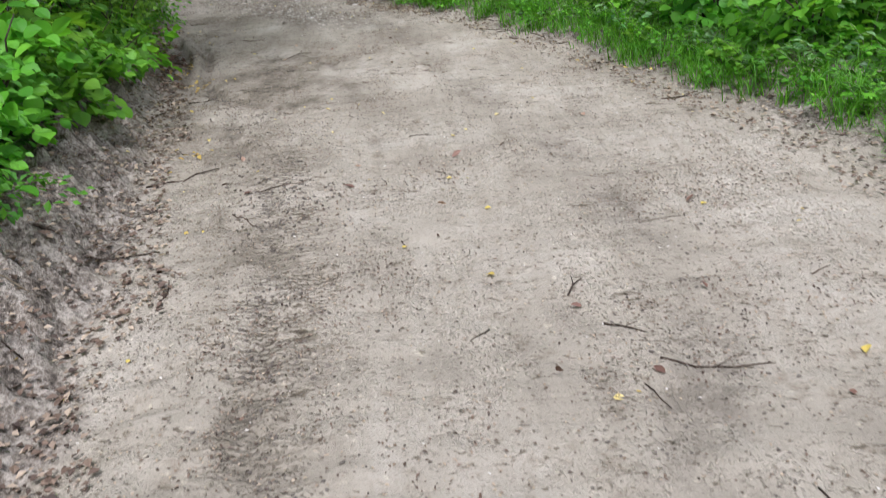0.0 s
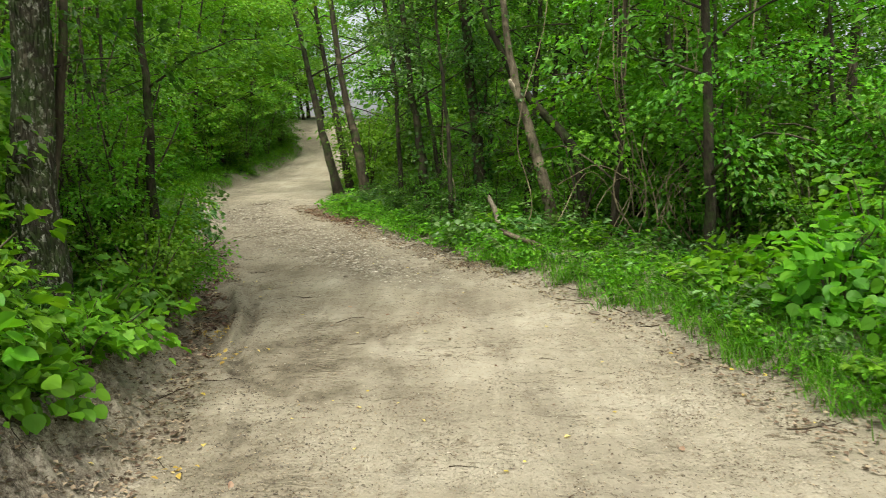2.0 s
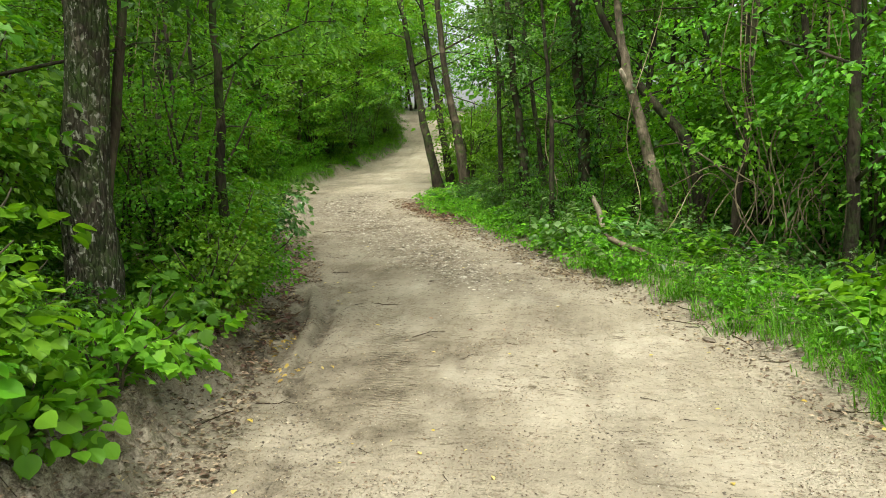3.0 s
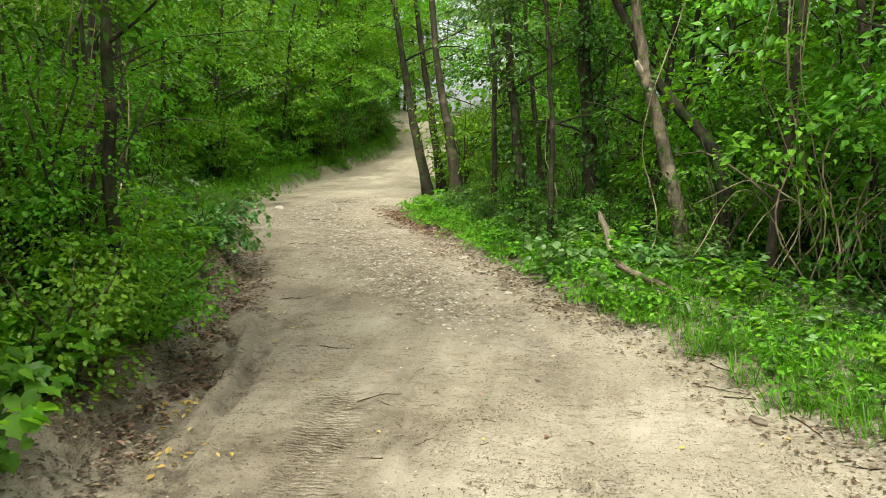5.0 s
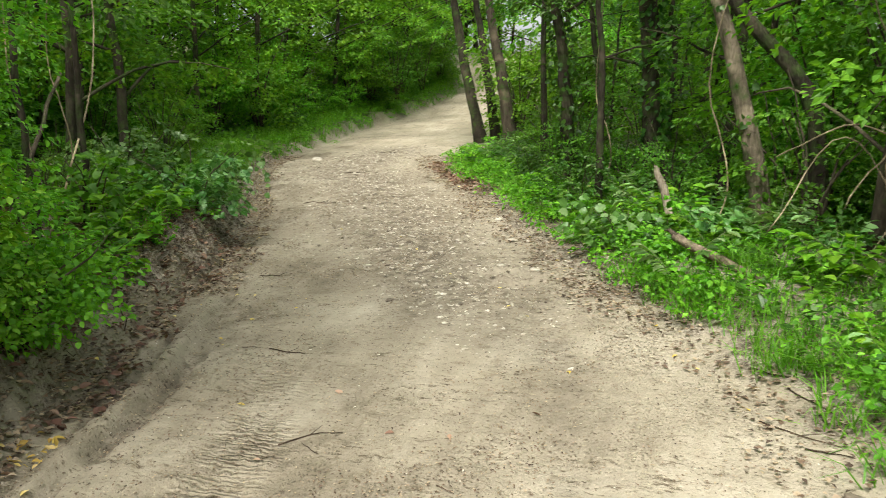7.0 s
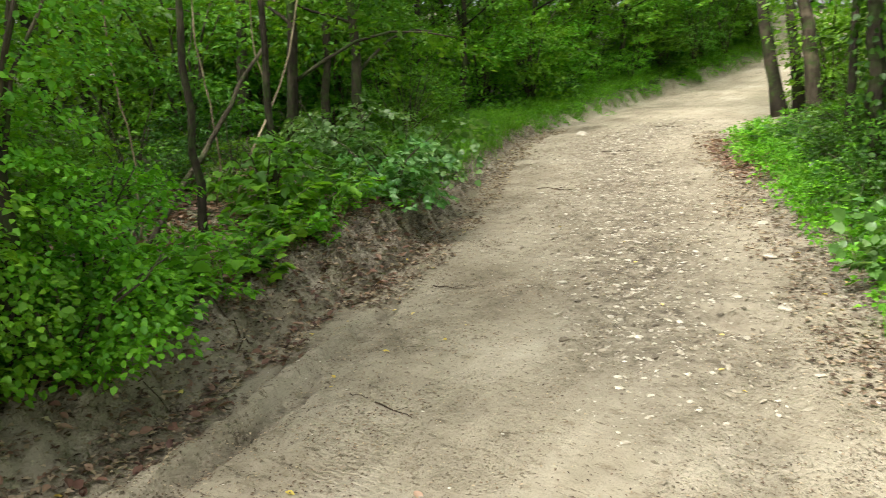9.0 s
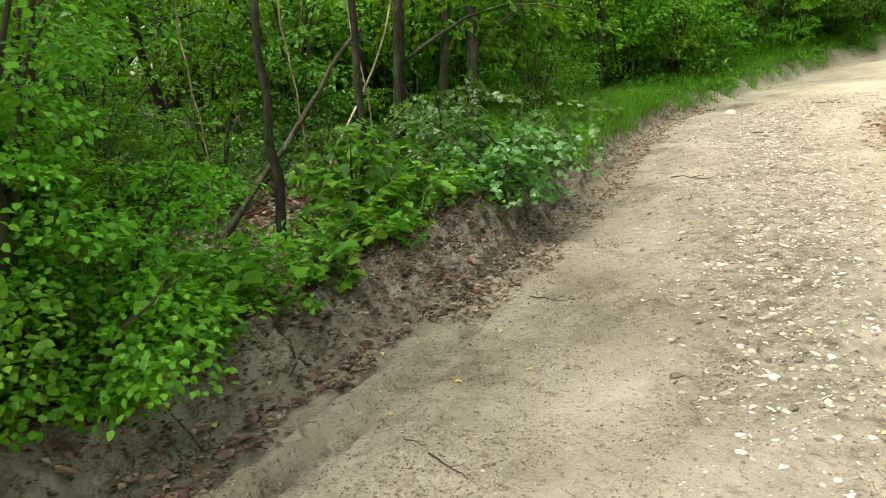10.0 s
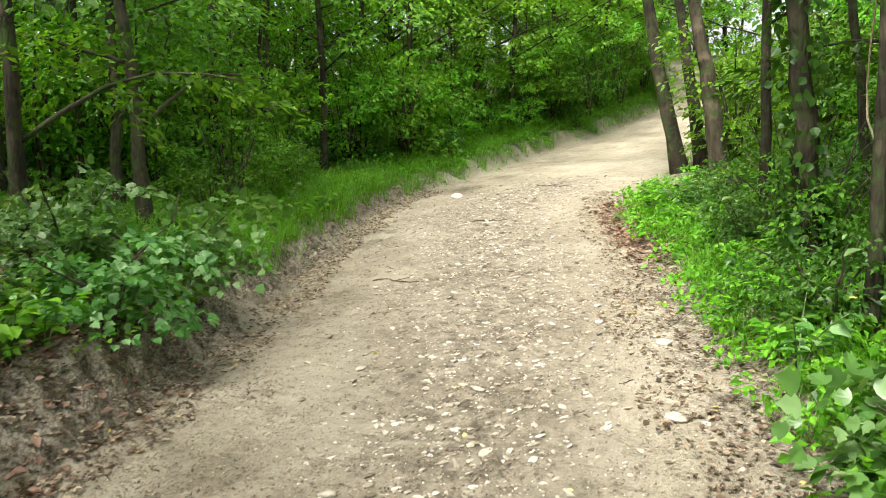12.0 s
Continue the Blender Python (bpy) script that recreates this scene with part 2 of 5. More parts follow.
c = mix(n, l, maths(n, l, "MULTIPLY", grav.outputs["Fac"], 0.88), c, gcol.outputs[0])
lcol = ramp(n, [(0.40, (0.05, 0.039, 0.029)), (0.48, (0.18, 0.148, 0.11)), (0.58, (0.40, 0.35, 0.275))])
l.new(mix(n, l, 0.5, mid.outputs[0], fine.outputs[0]), lcol.inputs["Fac"])
lf = n.new("ShaderNodeMapRange")
lf.inputs["From Min"].default_value, lf.inputs["From Max"].default_value = 0.32, 0.68
l.new(maths(n, l, "ADD", maths(n, l, "MULTIPLY", lit.outputs["Fac"], 0.8), maths(n, l, "MULTIPLY", mid.outputs[0], 0.3)), lf.inputs["Value"])
c = mix(n, l, lf.outputs[0], c, lcol.outputs[0])
moss = n.new("ShaderNodeAttribute")
moss.attribute_name = "moss"
mcol = ramp(n, [(0.35, (0.022, 0.035, 0.010)), (0.6, (0.055, 0.09, 0.022))])
l.new(mid.outputs[0], mcol.inputs["Fac"])
c = mix(n, l, moss.outputs["Fac"], c, mcol.outputs[0])
l.new(c, p.inputs["Base Color"])
p.inputs["Roughness"].default_value = 0.95
p.inputs["Specular IOR Level"].default_value = 0.2
relief = mix(n, l, 0.45, mid.outputs[0], fine.outputs[0])
relief = mix(n, l, maths(n, l, "MULTIPLY", tread.outputs["Fac"], 0.6), relief, bars.outputs[0])
relief = mix(n, l, 0.3, relief, scuff.outputs[0])
relief = mix(n, l, maths(n, l, "MULTIPLY", where.outputs[0], 0.28), relief, inside.outputs[0])
crumb = noise_node(n, l, 17, 7, 0.7, tc)
relief = mix(n, l, maths(n, l, "MULTIPLY", lf.outputs[0], 0.6), relief, crumb.outputs[0])
bump(n, l, p, relief, 0.9, 0.04)

# ---- ground ----
LEFT_Y = [-30, 0, 3, 5.5, 7.4, 9, 10.3, 12, 14.2, 15.4, 18.8, 20.5, 23, 26, 28, 30.5, 33.5, 34.5, 38, 42, 46, 60]
LEFT_X = [-1.6, -1.3, -1.5, -2.05, -2.4, -2.8, -3.3, -3.85, -4.9, -5.6, -7.4, -7.9, -8.25, -8.75, -8.75, -8.5, -8.05, -8.1, -9.3, -10.4, -10.8, -8]
RIGHT_Y = [-30, 0, 4.4, 6.5, 8.8, 10.5, 11.2, 12.8, 14, 16.5, 19.4, 22, 24, 27, 31, 34.5, 38, 42, 46, 60]
RIGHT_X = [3.2, 3.0, 2.3, 1.85, 1.2, 0.45, 0.05, -0.65, -1.4, -2.5, -4.1, -4.6, -4.8, -5.0, -5.0, -5.0, -6.0, -7.1, -7.4, -4]
RISE_Y = [-30, 0, 9, 12, 15, 19, 21, 24, 26, 28, 30.5, 33.5, 35, 38, 42, 60]
RISE_Z = [0, 0, 0.03, 0.12, 0.19, 0.27, 0.33, 0.42, 0.48, 0.62, 0.86, 1.32, 1.7, 2.5, 2.95, 3.3]


def smooth_interp(y, ys, xs):
    y = np.asarray(y, float)
    return sum(np.interp(y + d, ys, xs) for d in (-0.8, -0.4, 0, 0.4, 0.8)) / 5


def left_edge(y):
    return smooth_interp(y, LEFT_Y, LEFT_X)


def right_edge(y):
    return smooth_interp(y, RIGHT_Y, RIGHT_X)


def step01(v):
    v = np.clip(v, 0, 1)
    return v * v * (3 - 2 * v)


def waves(x, y, seed, size, octaves=4):
    """Cheap smooth noise from turned sines, about -1 to 1."""
    r = np.random.RandomState(seed)
    total, amp, norm = 0, 1.0, 0
    for _ in range(octaves):
        part_sum = 0
        for _ in range(4):
            a, ph = r.uniform(0, 6.28, 2)
            k = 6.28 / size * r.uniform(0.7, 1.4)
            part_sum = part_sum + np.sin(k * (x * math.cos(a) + y * math.sin(a)) + ph)
        total, norm = total + amp * part_sum / 2.2, norm + amp
        amp, size = amp * 0.55, size * 0.5
    return total / norm


def groove(x, centre, wide):
    return np.exp(-((x - centre) / wide) ** 4)


def gravel_amount(x, y):
    mid_x = np.interp(y, [9.5, 11, 13, 15.6, 19, 22], [-0.6, -1.2, -2.3, -3.6, -5.7, -5.9])
    wide = np.interp(y, [9.5, 11, 13, 19, 23], [0.4, 0.65, 0.9, 1.05, 0.8])
    along = step01((y - 9.8) / 2.0) * step01((24 - y) / 3.0)
    return along * np.exp(-((x - mid_x) / wide) ** 2 * 1.3)


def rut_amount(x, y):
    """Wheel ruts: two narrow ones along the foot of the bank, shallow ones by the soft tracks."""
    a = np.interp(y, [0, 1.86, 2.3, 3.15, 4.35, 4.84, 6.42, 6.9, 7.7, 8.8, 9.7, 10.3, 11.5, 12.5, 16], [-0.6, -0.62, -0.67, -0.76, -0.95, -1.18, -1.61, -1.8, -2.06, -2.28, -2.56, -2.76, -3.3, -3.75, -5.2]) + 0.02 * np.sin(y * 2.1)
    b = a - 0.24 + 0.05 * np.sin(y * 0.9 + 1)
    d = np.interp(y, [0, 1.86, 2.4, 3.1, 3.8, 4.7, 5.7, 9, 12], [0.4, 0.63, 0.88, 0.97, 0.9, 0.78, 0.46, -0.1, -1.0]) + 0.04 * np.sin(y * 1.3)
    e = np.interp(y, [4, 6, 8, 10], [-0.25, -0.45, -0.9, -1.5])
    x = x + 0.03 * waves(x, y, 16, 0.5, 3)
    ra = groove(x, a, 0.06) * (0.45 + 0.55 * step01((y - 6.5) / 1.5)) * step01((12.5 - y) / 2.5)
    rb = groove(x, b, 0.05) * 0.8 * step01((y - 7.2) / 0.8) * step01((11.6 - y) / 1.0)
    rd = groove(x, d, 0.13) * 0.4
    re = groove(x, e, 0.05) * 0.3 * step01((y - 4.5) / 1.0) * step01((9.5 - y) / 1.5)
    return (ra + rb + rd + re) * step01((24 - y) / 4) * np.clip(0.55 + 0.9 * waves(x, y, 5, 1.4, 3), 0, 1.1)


def ridge_amount(x, y):
    """Soil pressed up beside the rut under the bank."""
    a = np.interp(y, [7.5, 8.9, 9.5, 10.3, 11.2], [-2.14, -2.42, -2.62, -2.9, -3.3])
    return np.exp(-((x - a) / 0.06) ** 6) * step01((y - 7.6) / 1.0) * step01((11.2 - y) / 1.0)


def dark_soil_amount(x, y):
    """Where the track is coloured darker, mostly towards its left side."""
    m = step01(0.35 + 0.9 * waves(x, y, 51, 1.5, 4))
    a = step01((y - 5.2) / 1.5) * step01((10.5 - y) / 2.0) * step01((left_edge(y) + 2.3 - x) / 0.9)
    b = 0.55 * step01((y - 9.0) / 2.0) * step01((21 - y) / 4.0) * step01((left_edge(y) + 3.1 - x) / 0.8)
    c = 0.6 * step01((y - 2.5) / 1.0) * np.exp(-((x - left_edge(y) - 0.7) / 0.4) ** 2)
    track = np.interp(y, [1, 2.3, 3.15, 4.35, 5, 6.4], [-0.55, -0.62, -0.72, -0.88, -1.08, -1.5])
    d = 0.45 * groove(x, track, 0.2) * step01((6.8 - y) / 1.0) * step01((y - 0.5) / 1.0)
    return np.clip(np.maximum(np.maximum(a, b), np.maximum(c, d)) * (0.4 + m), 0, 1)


def tread_amount(x, y):
    """Where tyre blocks have printed the soft soil."""
    mid = np.interp(y, [1, 2.3, 3.15, 4.35, 5, 6.4], [-0.52, -0.57, -0.66, -0.82, -1.0, -1.4])
    a = groove(x, mid, 0.2) * step01((y - 0.5) / 0.6) * step01((6.5 - y) / 1.5)
    b = np.exp(-((x - left_edge(y) - 1.15) / 0.2) ** 4) * step01((y - 6.6) / 0.5) * step01((10.0 - y) / 1.0)
    return np.clip((a + b) * (0.6 + 0.6 * waves(x, y, 31, 0.9, 2)), 0, 1)


def ground(x, y):
    x, y = np.asarray(x, float), np.asarray(y, float)
    xl, xr = left_edge(y), right_edge(y)
    z = np.interp(y, RISE_Y, RISE_Z)
    wob = waves(x, y, 11, 1.6, 3)
    dl = xl + 0.10 * waves(x * 0 + 3, y, 3, 1.1, 3) - x
    dr = x - xr - 0.12 * waves(x * 0 + 7, y, 4, 1.3, 3)
    bank = np.interp(y, [2, 12.5, 15.5, 21, 25], [0.38, 0.36, 0.20, 0.18, 0.35]) + 0.07 * waves(x * 0, y, 8, 3.0, 2)
    z = z + bank * step01((dl + 0.10) / 0.46) + 0.09 * np.clip(dl - 0.4, 0, 14)
    z = z + 0.16 * step01((dr + 0.1) / 0.7) - 0.16 * np.clip(dr - 2.0, 0, 4) + 0.08 * np.clip(dr - 9, 0, 25)
    off = np.clip(np.maximum(dl, dr), 0, 1)
    road = np.clip(np.minimum(-dl, -dr) / 0.25, 0, 1)
    z = z + 0.035 * np.clip(1 - ((x - (xl + xr) / 2) / ((xr - xl) / 2)) ** 2, 0, 1)
    face = step01((dl + 0.15) / 0.2) * step01((0.9 - dl) / 0.5) * (1 - 0.85 * step01((y - 17) / 3))
    z = z + face * (0.06 * waves(x, y, 41, 0.3, 4) + 0.045 * waves(x, y, 42, 0.14, 3))
    z = z + 0.012 * wob + 0.05 * off * waves(x, y, 12, 0.7, 3)
    z = z + road * (0.011 * waves(x, y, 13, 0.3, 3) - (0.045 + 0.02 * step01((y - 7.5) / 1.0)) * rut_amount(x, y) + 0.016 * step01((xl + 1.5 - x) / 0.7) * waves(x, y, 15, 0.16, 3) - 0.012 * tread_amount(x, y) * (0.6 + 0.4 * np.sin(62 * y + 3 * np.sin(9 * x)))) + 0.06 * ridge_amount(x, y)
    z = z + 0.014 * gravel_amount(x, y) * waves(x, y, 14, 0.3, 3)
    hole = np.exp(-(((x + 1.15) / 0.22) ** 2 + ((y - 11.85) / 0.16) ** 2))
    lip = np.exp(-(((x + 1.1) / 0.3) ** 2 + ((y - 12.08) / 0.12) ** 2))
    return z - 0.10 * hole + 0.055 * lip


def gz(x, y):
    return float(ground(x, y))


def arrays_mesh(name, verts, faces, mat, smooth=True):
    """A mesh from numpy arrays; faces all with the same number of corners."""
    me = bpy.data.meshes.new(name)
    k = faces.shape[1]
    me.vertices.add(len(verts))
    me.vertices.foreach_set("co", np.ascontiguousarray(verts, np.float32).ravel())
    me.loops.add(faces.size)
    me.loops.foreach_set("vertex_index", np.ascontiguousarray(faces, np.int32).ravel())
    me.polygons.add(len(faces))
    me.polygons.foreach_set("loop_start", np.arange(0, faces.size, k, dtype=np.int32))
    me.polygons.foreach_set("use_smooth", np.full(len(faces), smooth))
    me.update(calc_edges=True)
    me.validate()
    me.materials.append(mat)
    return me


def build_ground():
    far = np.array([0.15, 0.35, 0.6, 0.9, 1.3, 1.8, 2.4, 3.2, 4.2, 5.5, 7, 9, 12, 16, 22, 30, 50, 90, 180, 400])
    left_strip, rest = np.arange(0, 1.75, 0.028), np.linspace(0, 1, 92)
    rows = np.concatenate([[-400, -150, -60, -30, -20, -15], np.arange(-12, 0, 0.4), np.arange(0, 6.5, 0.028), np.arange(6.5, 17, 0.045), np.arange(17, 32, 0.12), [33, 35, 38, 42, 48, 60, 90, 160, 500]])
    cols = len(far) * 2 + len(left_strip) + len(rest)
    verts = np.zeros((len(rows), cols, 3))
    for i, y in enumerate(rows):
        xl, xr = left_edge(y) - 0.75, right_edge(y) + 0.75
        xs = np.concatenate([(xl - far)[::-1], xl + left_strip, xl + 1.78 + (xr - xl - 1.78) * rest, xr + far])
        verts[i, :, 0], verts[i, :, 1] = xs, y
    x, y = verts[..., 0], verts[..., 1]
    verts[..., 2] = ground(x, y)
    a = np.arange(len(rows) * cols).reshape(len(rows), cols)
    faces = np.stack([a[:-1, :-1], a[:-1, 1:], a[1:, 1:], a[1:, :-1]], -1).reshape(-1, 4)
    me = arrays_mesh("ground", verts.reshape(-1, 3), faces, SOIL)
    dl, dr = left_edge(y) - x, x - right_edge(y)
    values = {"litter": (1 - 0.75 * step01((y - 20.5) / 3)) * np.clip(np.maximum(dl + 0.10 - 0.16 * step01((y - 6.5) / 1) * step01((11.5 - y) / 1.5) + 0.3 * step01((6.5 - y) / 2) + 0.22 * step01((y - 10) / 3) + 0.25 * waves(x, y, 21, 0.9, 4), dr + 0.18 + 0.25 * step01((y - 10) / 3) + 0.28 * waves(x, y, 22, 0.8, 4)) / 0.55, 0, 1), "tread": tread_amount(x, y), "dark_soil": dark_soil_amount(x, y), "moss": np.clip((np.maximum(dl, dr) - 1.0 + 1.05 * step01((y - 20) / 3)) / (1.4 - 1.0 * step01((y - 20) / 3)), 0, 1) * step01(0.75 + 0.5 * waves(x, y, 71, 1.2, 3)), "gravel": gravel_amount(x, y), "rut": np.clip(1.7 * rut_amount(x, y), 0, 1)}
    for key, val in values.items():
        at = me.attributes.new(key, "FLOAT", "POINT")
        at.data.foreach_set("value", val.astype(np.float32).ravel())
    return tagged(new("ground", me), "pale sandy dirt track between dark leafy woodland banks", "ground", kind="structure")


build_ground()

# ---- builders ----


def part(name, mesh, parent, label=""):
    ob = new(name, mesh)
    ob.parent = parent
    if label:
        ob["label"] = label
    return ob


def thing(name, label, category, group="", kind="", at=(0, 0, 0)):
    ob = new(name)
    ob.empty_display_size = 0.1
    ob.location = at
    return tagged(ob, label, category, group, kind)


def tube(name, pts, radii, mat, sides=8, seed=0, rough=0.0):
    """A round, tapered, slightly uneven tube along the points, closed at its ends."""
    r = np.random.RandomState(seed)
    pts = [Vector(p) for p in pts]
    verts, n = [], len(pts)
    side = Vector((1, 0, 0))
    for i, p in enumerate(pts):
        d = (pts[min(i + 1, n - 1)] - pts[max(i - 1, 0)]).normalized()
        side = (side - d * side.dot(d))
        if side.length < 1e-3:
            side = d.orthogonal()
        side.normalize()
        up = d.cross(side)
        for k in range(sides):
            a = 2 * math.pi * k / sides
            rad = radii[i] * (1 + rough * r.uniform(-1, 1))
            verts.append(p + (side * math.cos(a) + up * math.sin(a)) * rad)
    faces = [(i * sides + k, i * sides + (k + 1) % sides, (i + 1) * sides + (k + 1) % sides, (i + 1) * sides + k) for i in range(n - 1) for k in range(sides)]
    faces += [tuple(range(sides))[::-1], tuple(range((n - 1) * sides, n * sides))]
    me = bpy.data.meshes.new(name)
    me.from_pydata([tuple(v) for v in verts], [], faces)
    me.polygons.foreach_set("use_smooth", [True] * len(me.polygons))
    me.materials.append(mat)
    return me


def curve_points(stations, count, seed=0, wobble=0.0):
    """Points along a smooth line through the stations, with some wobble."""
    s = np.array(stations, float)
    t = np.linspace(0, len(s) - 1, count)
    k = np.arange(len(s))
    r = np.random.RandomState(seed)
    out_pts = np.stack([np.interp(t, k, s[:, a]) for a in range(3)], 1)
    soft = out_pts.copy()
    soft[1:-1] = (out_pts[:-2] + 2 * out_pts[1:-1] + out_pts[2:]) / 4
    jit = r.uniform(-1, 1, soft.shape) * wobble
    jit[0] = 0
    return soft + jit


def unit(v):
    return v / np.maximum(np.linalg.norm(v, axis=1, keepdims=True), 1e-9)


# outlines of half leaves: distance along the midrib, half width, lift
SIMPLE = np.array([(0.45, 0.5, 0.10)])
OVATE = np.array([(0.18, 0.36, 0.06), (0.45, 0.5, 0.10), (0.78, 0.27, 0.05)])
OVAL = np.array([(0.3, 0.48, 0.08), (0.7, 0.38, 0.05)])
ROUND = np.array([(0.06, 0.26, 0.03), (0.26, 0.48, 0.08), (0.52, 0.52, 0.09), (0.78, 0.36, 0.06), (0.93, 0.14, 0.0)])
LOBED = np.array([(0.06, 0.30, 0.02), (0.28, 0.56, 0.08), (0.42, 0.34, 0.06), (0.62, 0.44, 0.07), (0.80, 0.17, 0.03)])


def leaves_mesh(name, pos, along, normal, length, width, mat, outline=SIMPLE):
    """Folded leaves, each an island of its own: a fan on each side of the midrib."""
    n, k = len(pos), len(outline)
    along = unit(along)
    across = unit(np.cross(along, normal))
    normal = np.cross(across, along)
    per = 2 * k + 2
    v = np.zeros((n, per, 3))
    L, W = length[:, None], (length * width)[:, None]
    v[:, 0] = pos
    v[:, k + 1] = pos + along * L - normal * L * 0.10
    for i, (f, w, h) in enumerate(outline):
        mid_pt = pos + along * L * f + normal * L * h
        v[:, 1 + i] = mid_pt + across * W * w
        v[:, per - 1 - i] = mid_pt - across * W * w
    base_i = np.arange(n)[:, None] * per
    if k == 1:
        f = np.concatenate([base_i + [0, 1, 2], base_i + [0, 2, 3]])
    else:
        left = [0] + list(range(1, k + 1)) + [k + 1]
        right = [0] + list(range(per - 1, k + 1, -1)) + [k + 1]
        tris = []
        for i in range(1, k + 1):
            tris.append((0, left[i], left[i + 1]))
            tris.append((0, right[i + 1], right[i]))
        f = np.concatenate([base_i + t for t in tris])
    return arrays_mesh(name, v.reshape(-1, 3), f, mat, smooth=k > 1)


def spray_leaves(r, centres, outward, per, radius, size, droop=0.28, tilt=0.24):
    """Leaves in flat drooping sprays about the centres: positions, directions, normals and lengths."""
    m = len(centres)
    up = unit(np.stack([outward[:, 0] * 0.35, outward[:, 1] * 0.35, np.ones(m)], 1) + r.normal(0, tilt, (m, 3)))
    a = unit(np.cross(up, r.normal(0, 1, (m, 3))))
    b = np.cross(up, a)
    th = r.uniform(0, 2 * np.pi, (m, per))
    rad = np.sqrt(r.uniform(0.01, 1, (m, per))) * (radius * r.uniform(0.7, 1.25, (m, 1)))
    ce, se = (np.cos(th) * rad)[..., None], (np.sin(th) * rad)[..., None]
    off = a[:, None] * ce + b[:, None] * se
    pos = centres[:, None] + off + up[:, None] * r.normal(0, 0.07 * radius, (m, per, 1))
    pos[..., 2] -= droop * rad ** 2 / radius
    along = unit((off + outward[:, None] * radius * 0.4).reshape(-1, 3) + r.normal(0, 0.35 * radius, (m * per, 3)))
    along[:, 2] -= 0.25
    normal = np.repeat(up, per, 0) + r.normal(0, 0.27, (m * per, 3))
    return pos.reshape(-1, 3), along, normal, size * r.uniform(0.65, 1.3, m * per)


def make_tree(seed, height, r0, bark, leaf, low=1.3, limbs=14, reach=1.6, sprays=5, per=48, spray=0.38, size=0.075, width=0.62, lean=(0, 0), stations=None, bare=False, label="", group="trees of the wood", sides=9, wobble=0.022, name="tree", outline=SIMPLE, twigs=True):
    """A slender woodland tree: trunk, limbs that taper, and a crown of leaf sprays along the limbs."""
    r = np.random.RandomState(seed)
    t = thing(name, label, "tree", group)
    if stations is None:
        stations = [(0, 0, -0.15), (lean[0] * 0.2 + r.uniform(-.1, .1), lean[1] * 0.2 + r.uniform(-.1, .1), height * 0.3), (lean[0] * 0.6 + r.uniform(-.15, .15), lean[1] * 0.6 + r.uniform(-.15, .15), height * 0.65), (lean[0], lean[1], height)]
    count = 16
    pts = curve_points(stations, count, seed, wobble)
    radii = [r0 * (1.35 if i == 0 else 1.12 if i == 1 else 1) * (1 - 0.72 * i / (count - 1)) for i in range(count)]
    part("trunk", tube("trunk", pts, radii, bark, sides, seed, 0.08), t)
    cs, outs, joined = [], [], []
    for i in range(limbs):
        h = low + (height - low) * (i + r.uniform(0, 0.8)) / limbs
        f = np.interp(h, pts[:, 2], np.arange(count))
        p0 = np.array([np.interp(f, np.arange(count), pts[:, k]) for k in range(3)])
        ang = i * 2.4 + r.uniform(-0.5, 0.5)
        ln = reach * (1 - 0.5 * (h - low) / (height - low + 1e-6)) * r.uniform(0.65, 1.2)
        d = np.array([math.cos(ang), math.sin(ang), 0])
        p1 = p0 + d * ln * 0.5 + [0, 0, ln * r.uniform(0.12, 0.32)]
        p2 = p0 + d * ln + [0, 0, ln * r.uniform(0.05, 0.45)]
        rl = max(0.006, float(np.interp(f, np.arange(count), radii)) * 0.38)
        if twigs:
            part("limb", tube("limb", curve_points([p0, p1, p2], 6, seed + i, 0.03), np.linspace(rl, rl * 0.3, 6), bark, 5, seed + i, 0.1), t)
        else:
            joined.append((curve_points([p0, p1, p2], 4), np.linspace(rl, rl * 0.3, 4)))
        for _ in range(sprays):
            s = r.uniform(0.35, 1.1)
            c = p0 + (p1 - p0) * min(1, s * 2) + (p2 - p1) * max(0, s * 2 - 1) + r.normal(0, 0.22 * reach / 1.6, 3) * [1, 1, 0.7]
            cs.append(c)
            outs.append(d + r.normal(0, 0.25, 3) * [1, 1, 0])
    if joined:
        part("branchwork", join_tubes("branchwork", joined, bark), t)["kind"] = "stuff"
    if not bare:
        pos, al, no, ln = spray_leaves(r, np.array(cs), np.array(outs), per, spray, size)
        part("crown", leaves_mesh("crown", pos, al, no, ln, width, leaf, outline), t)
    return t


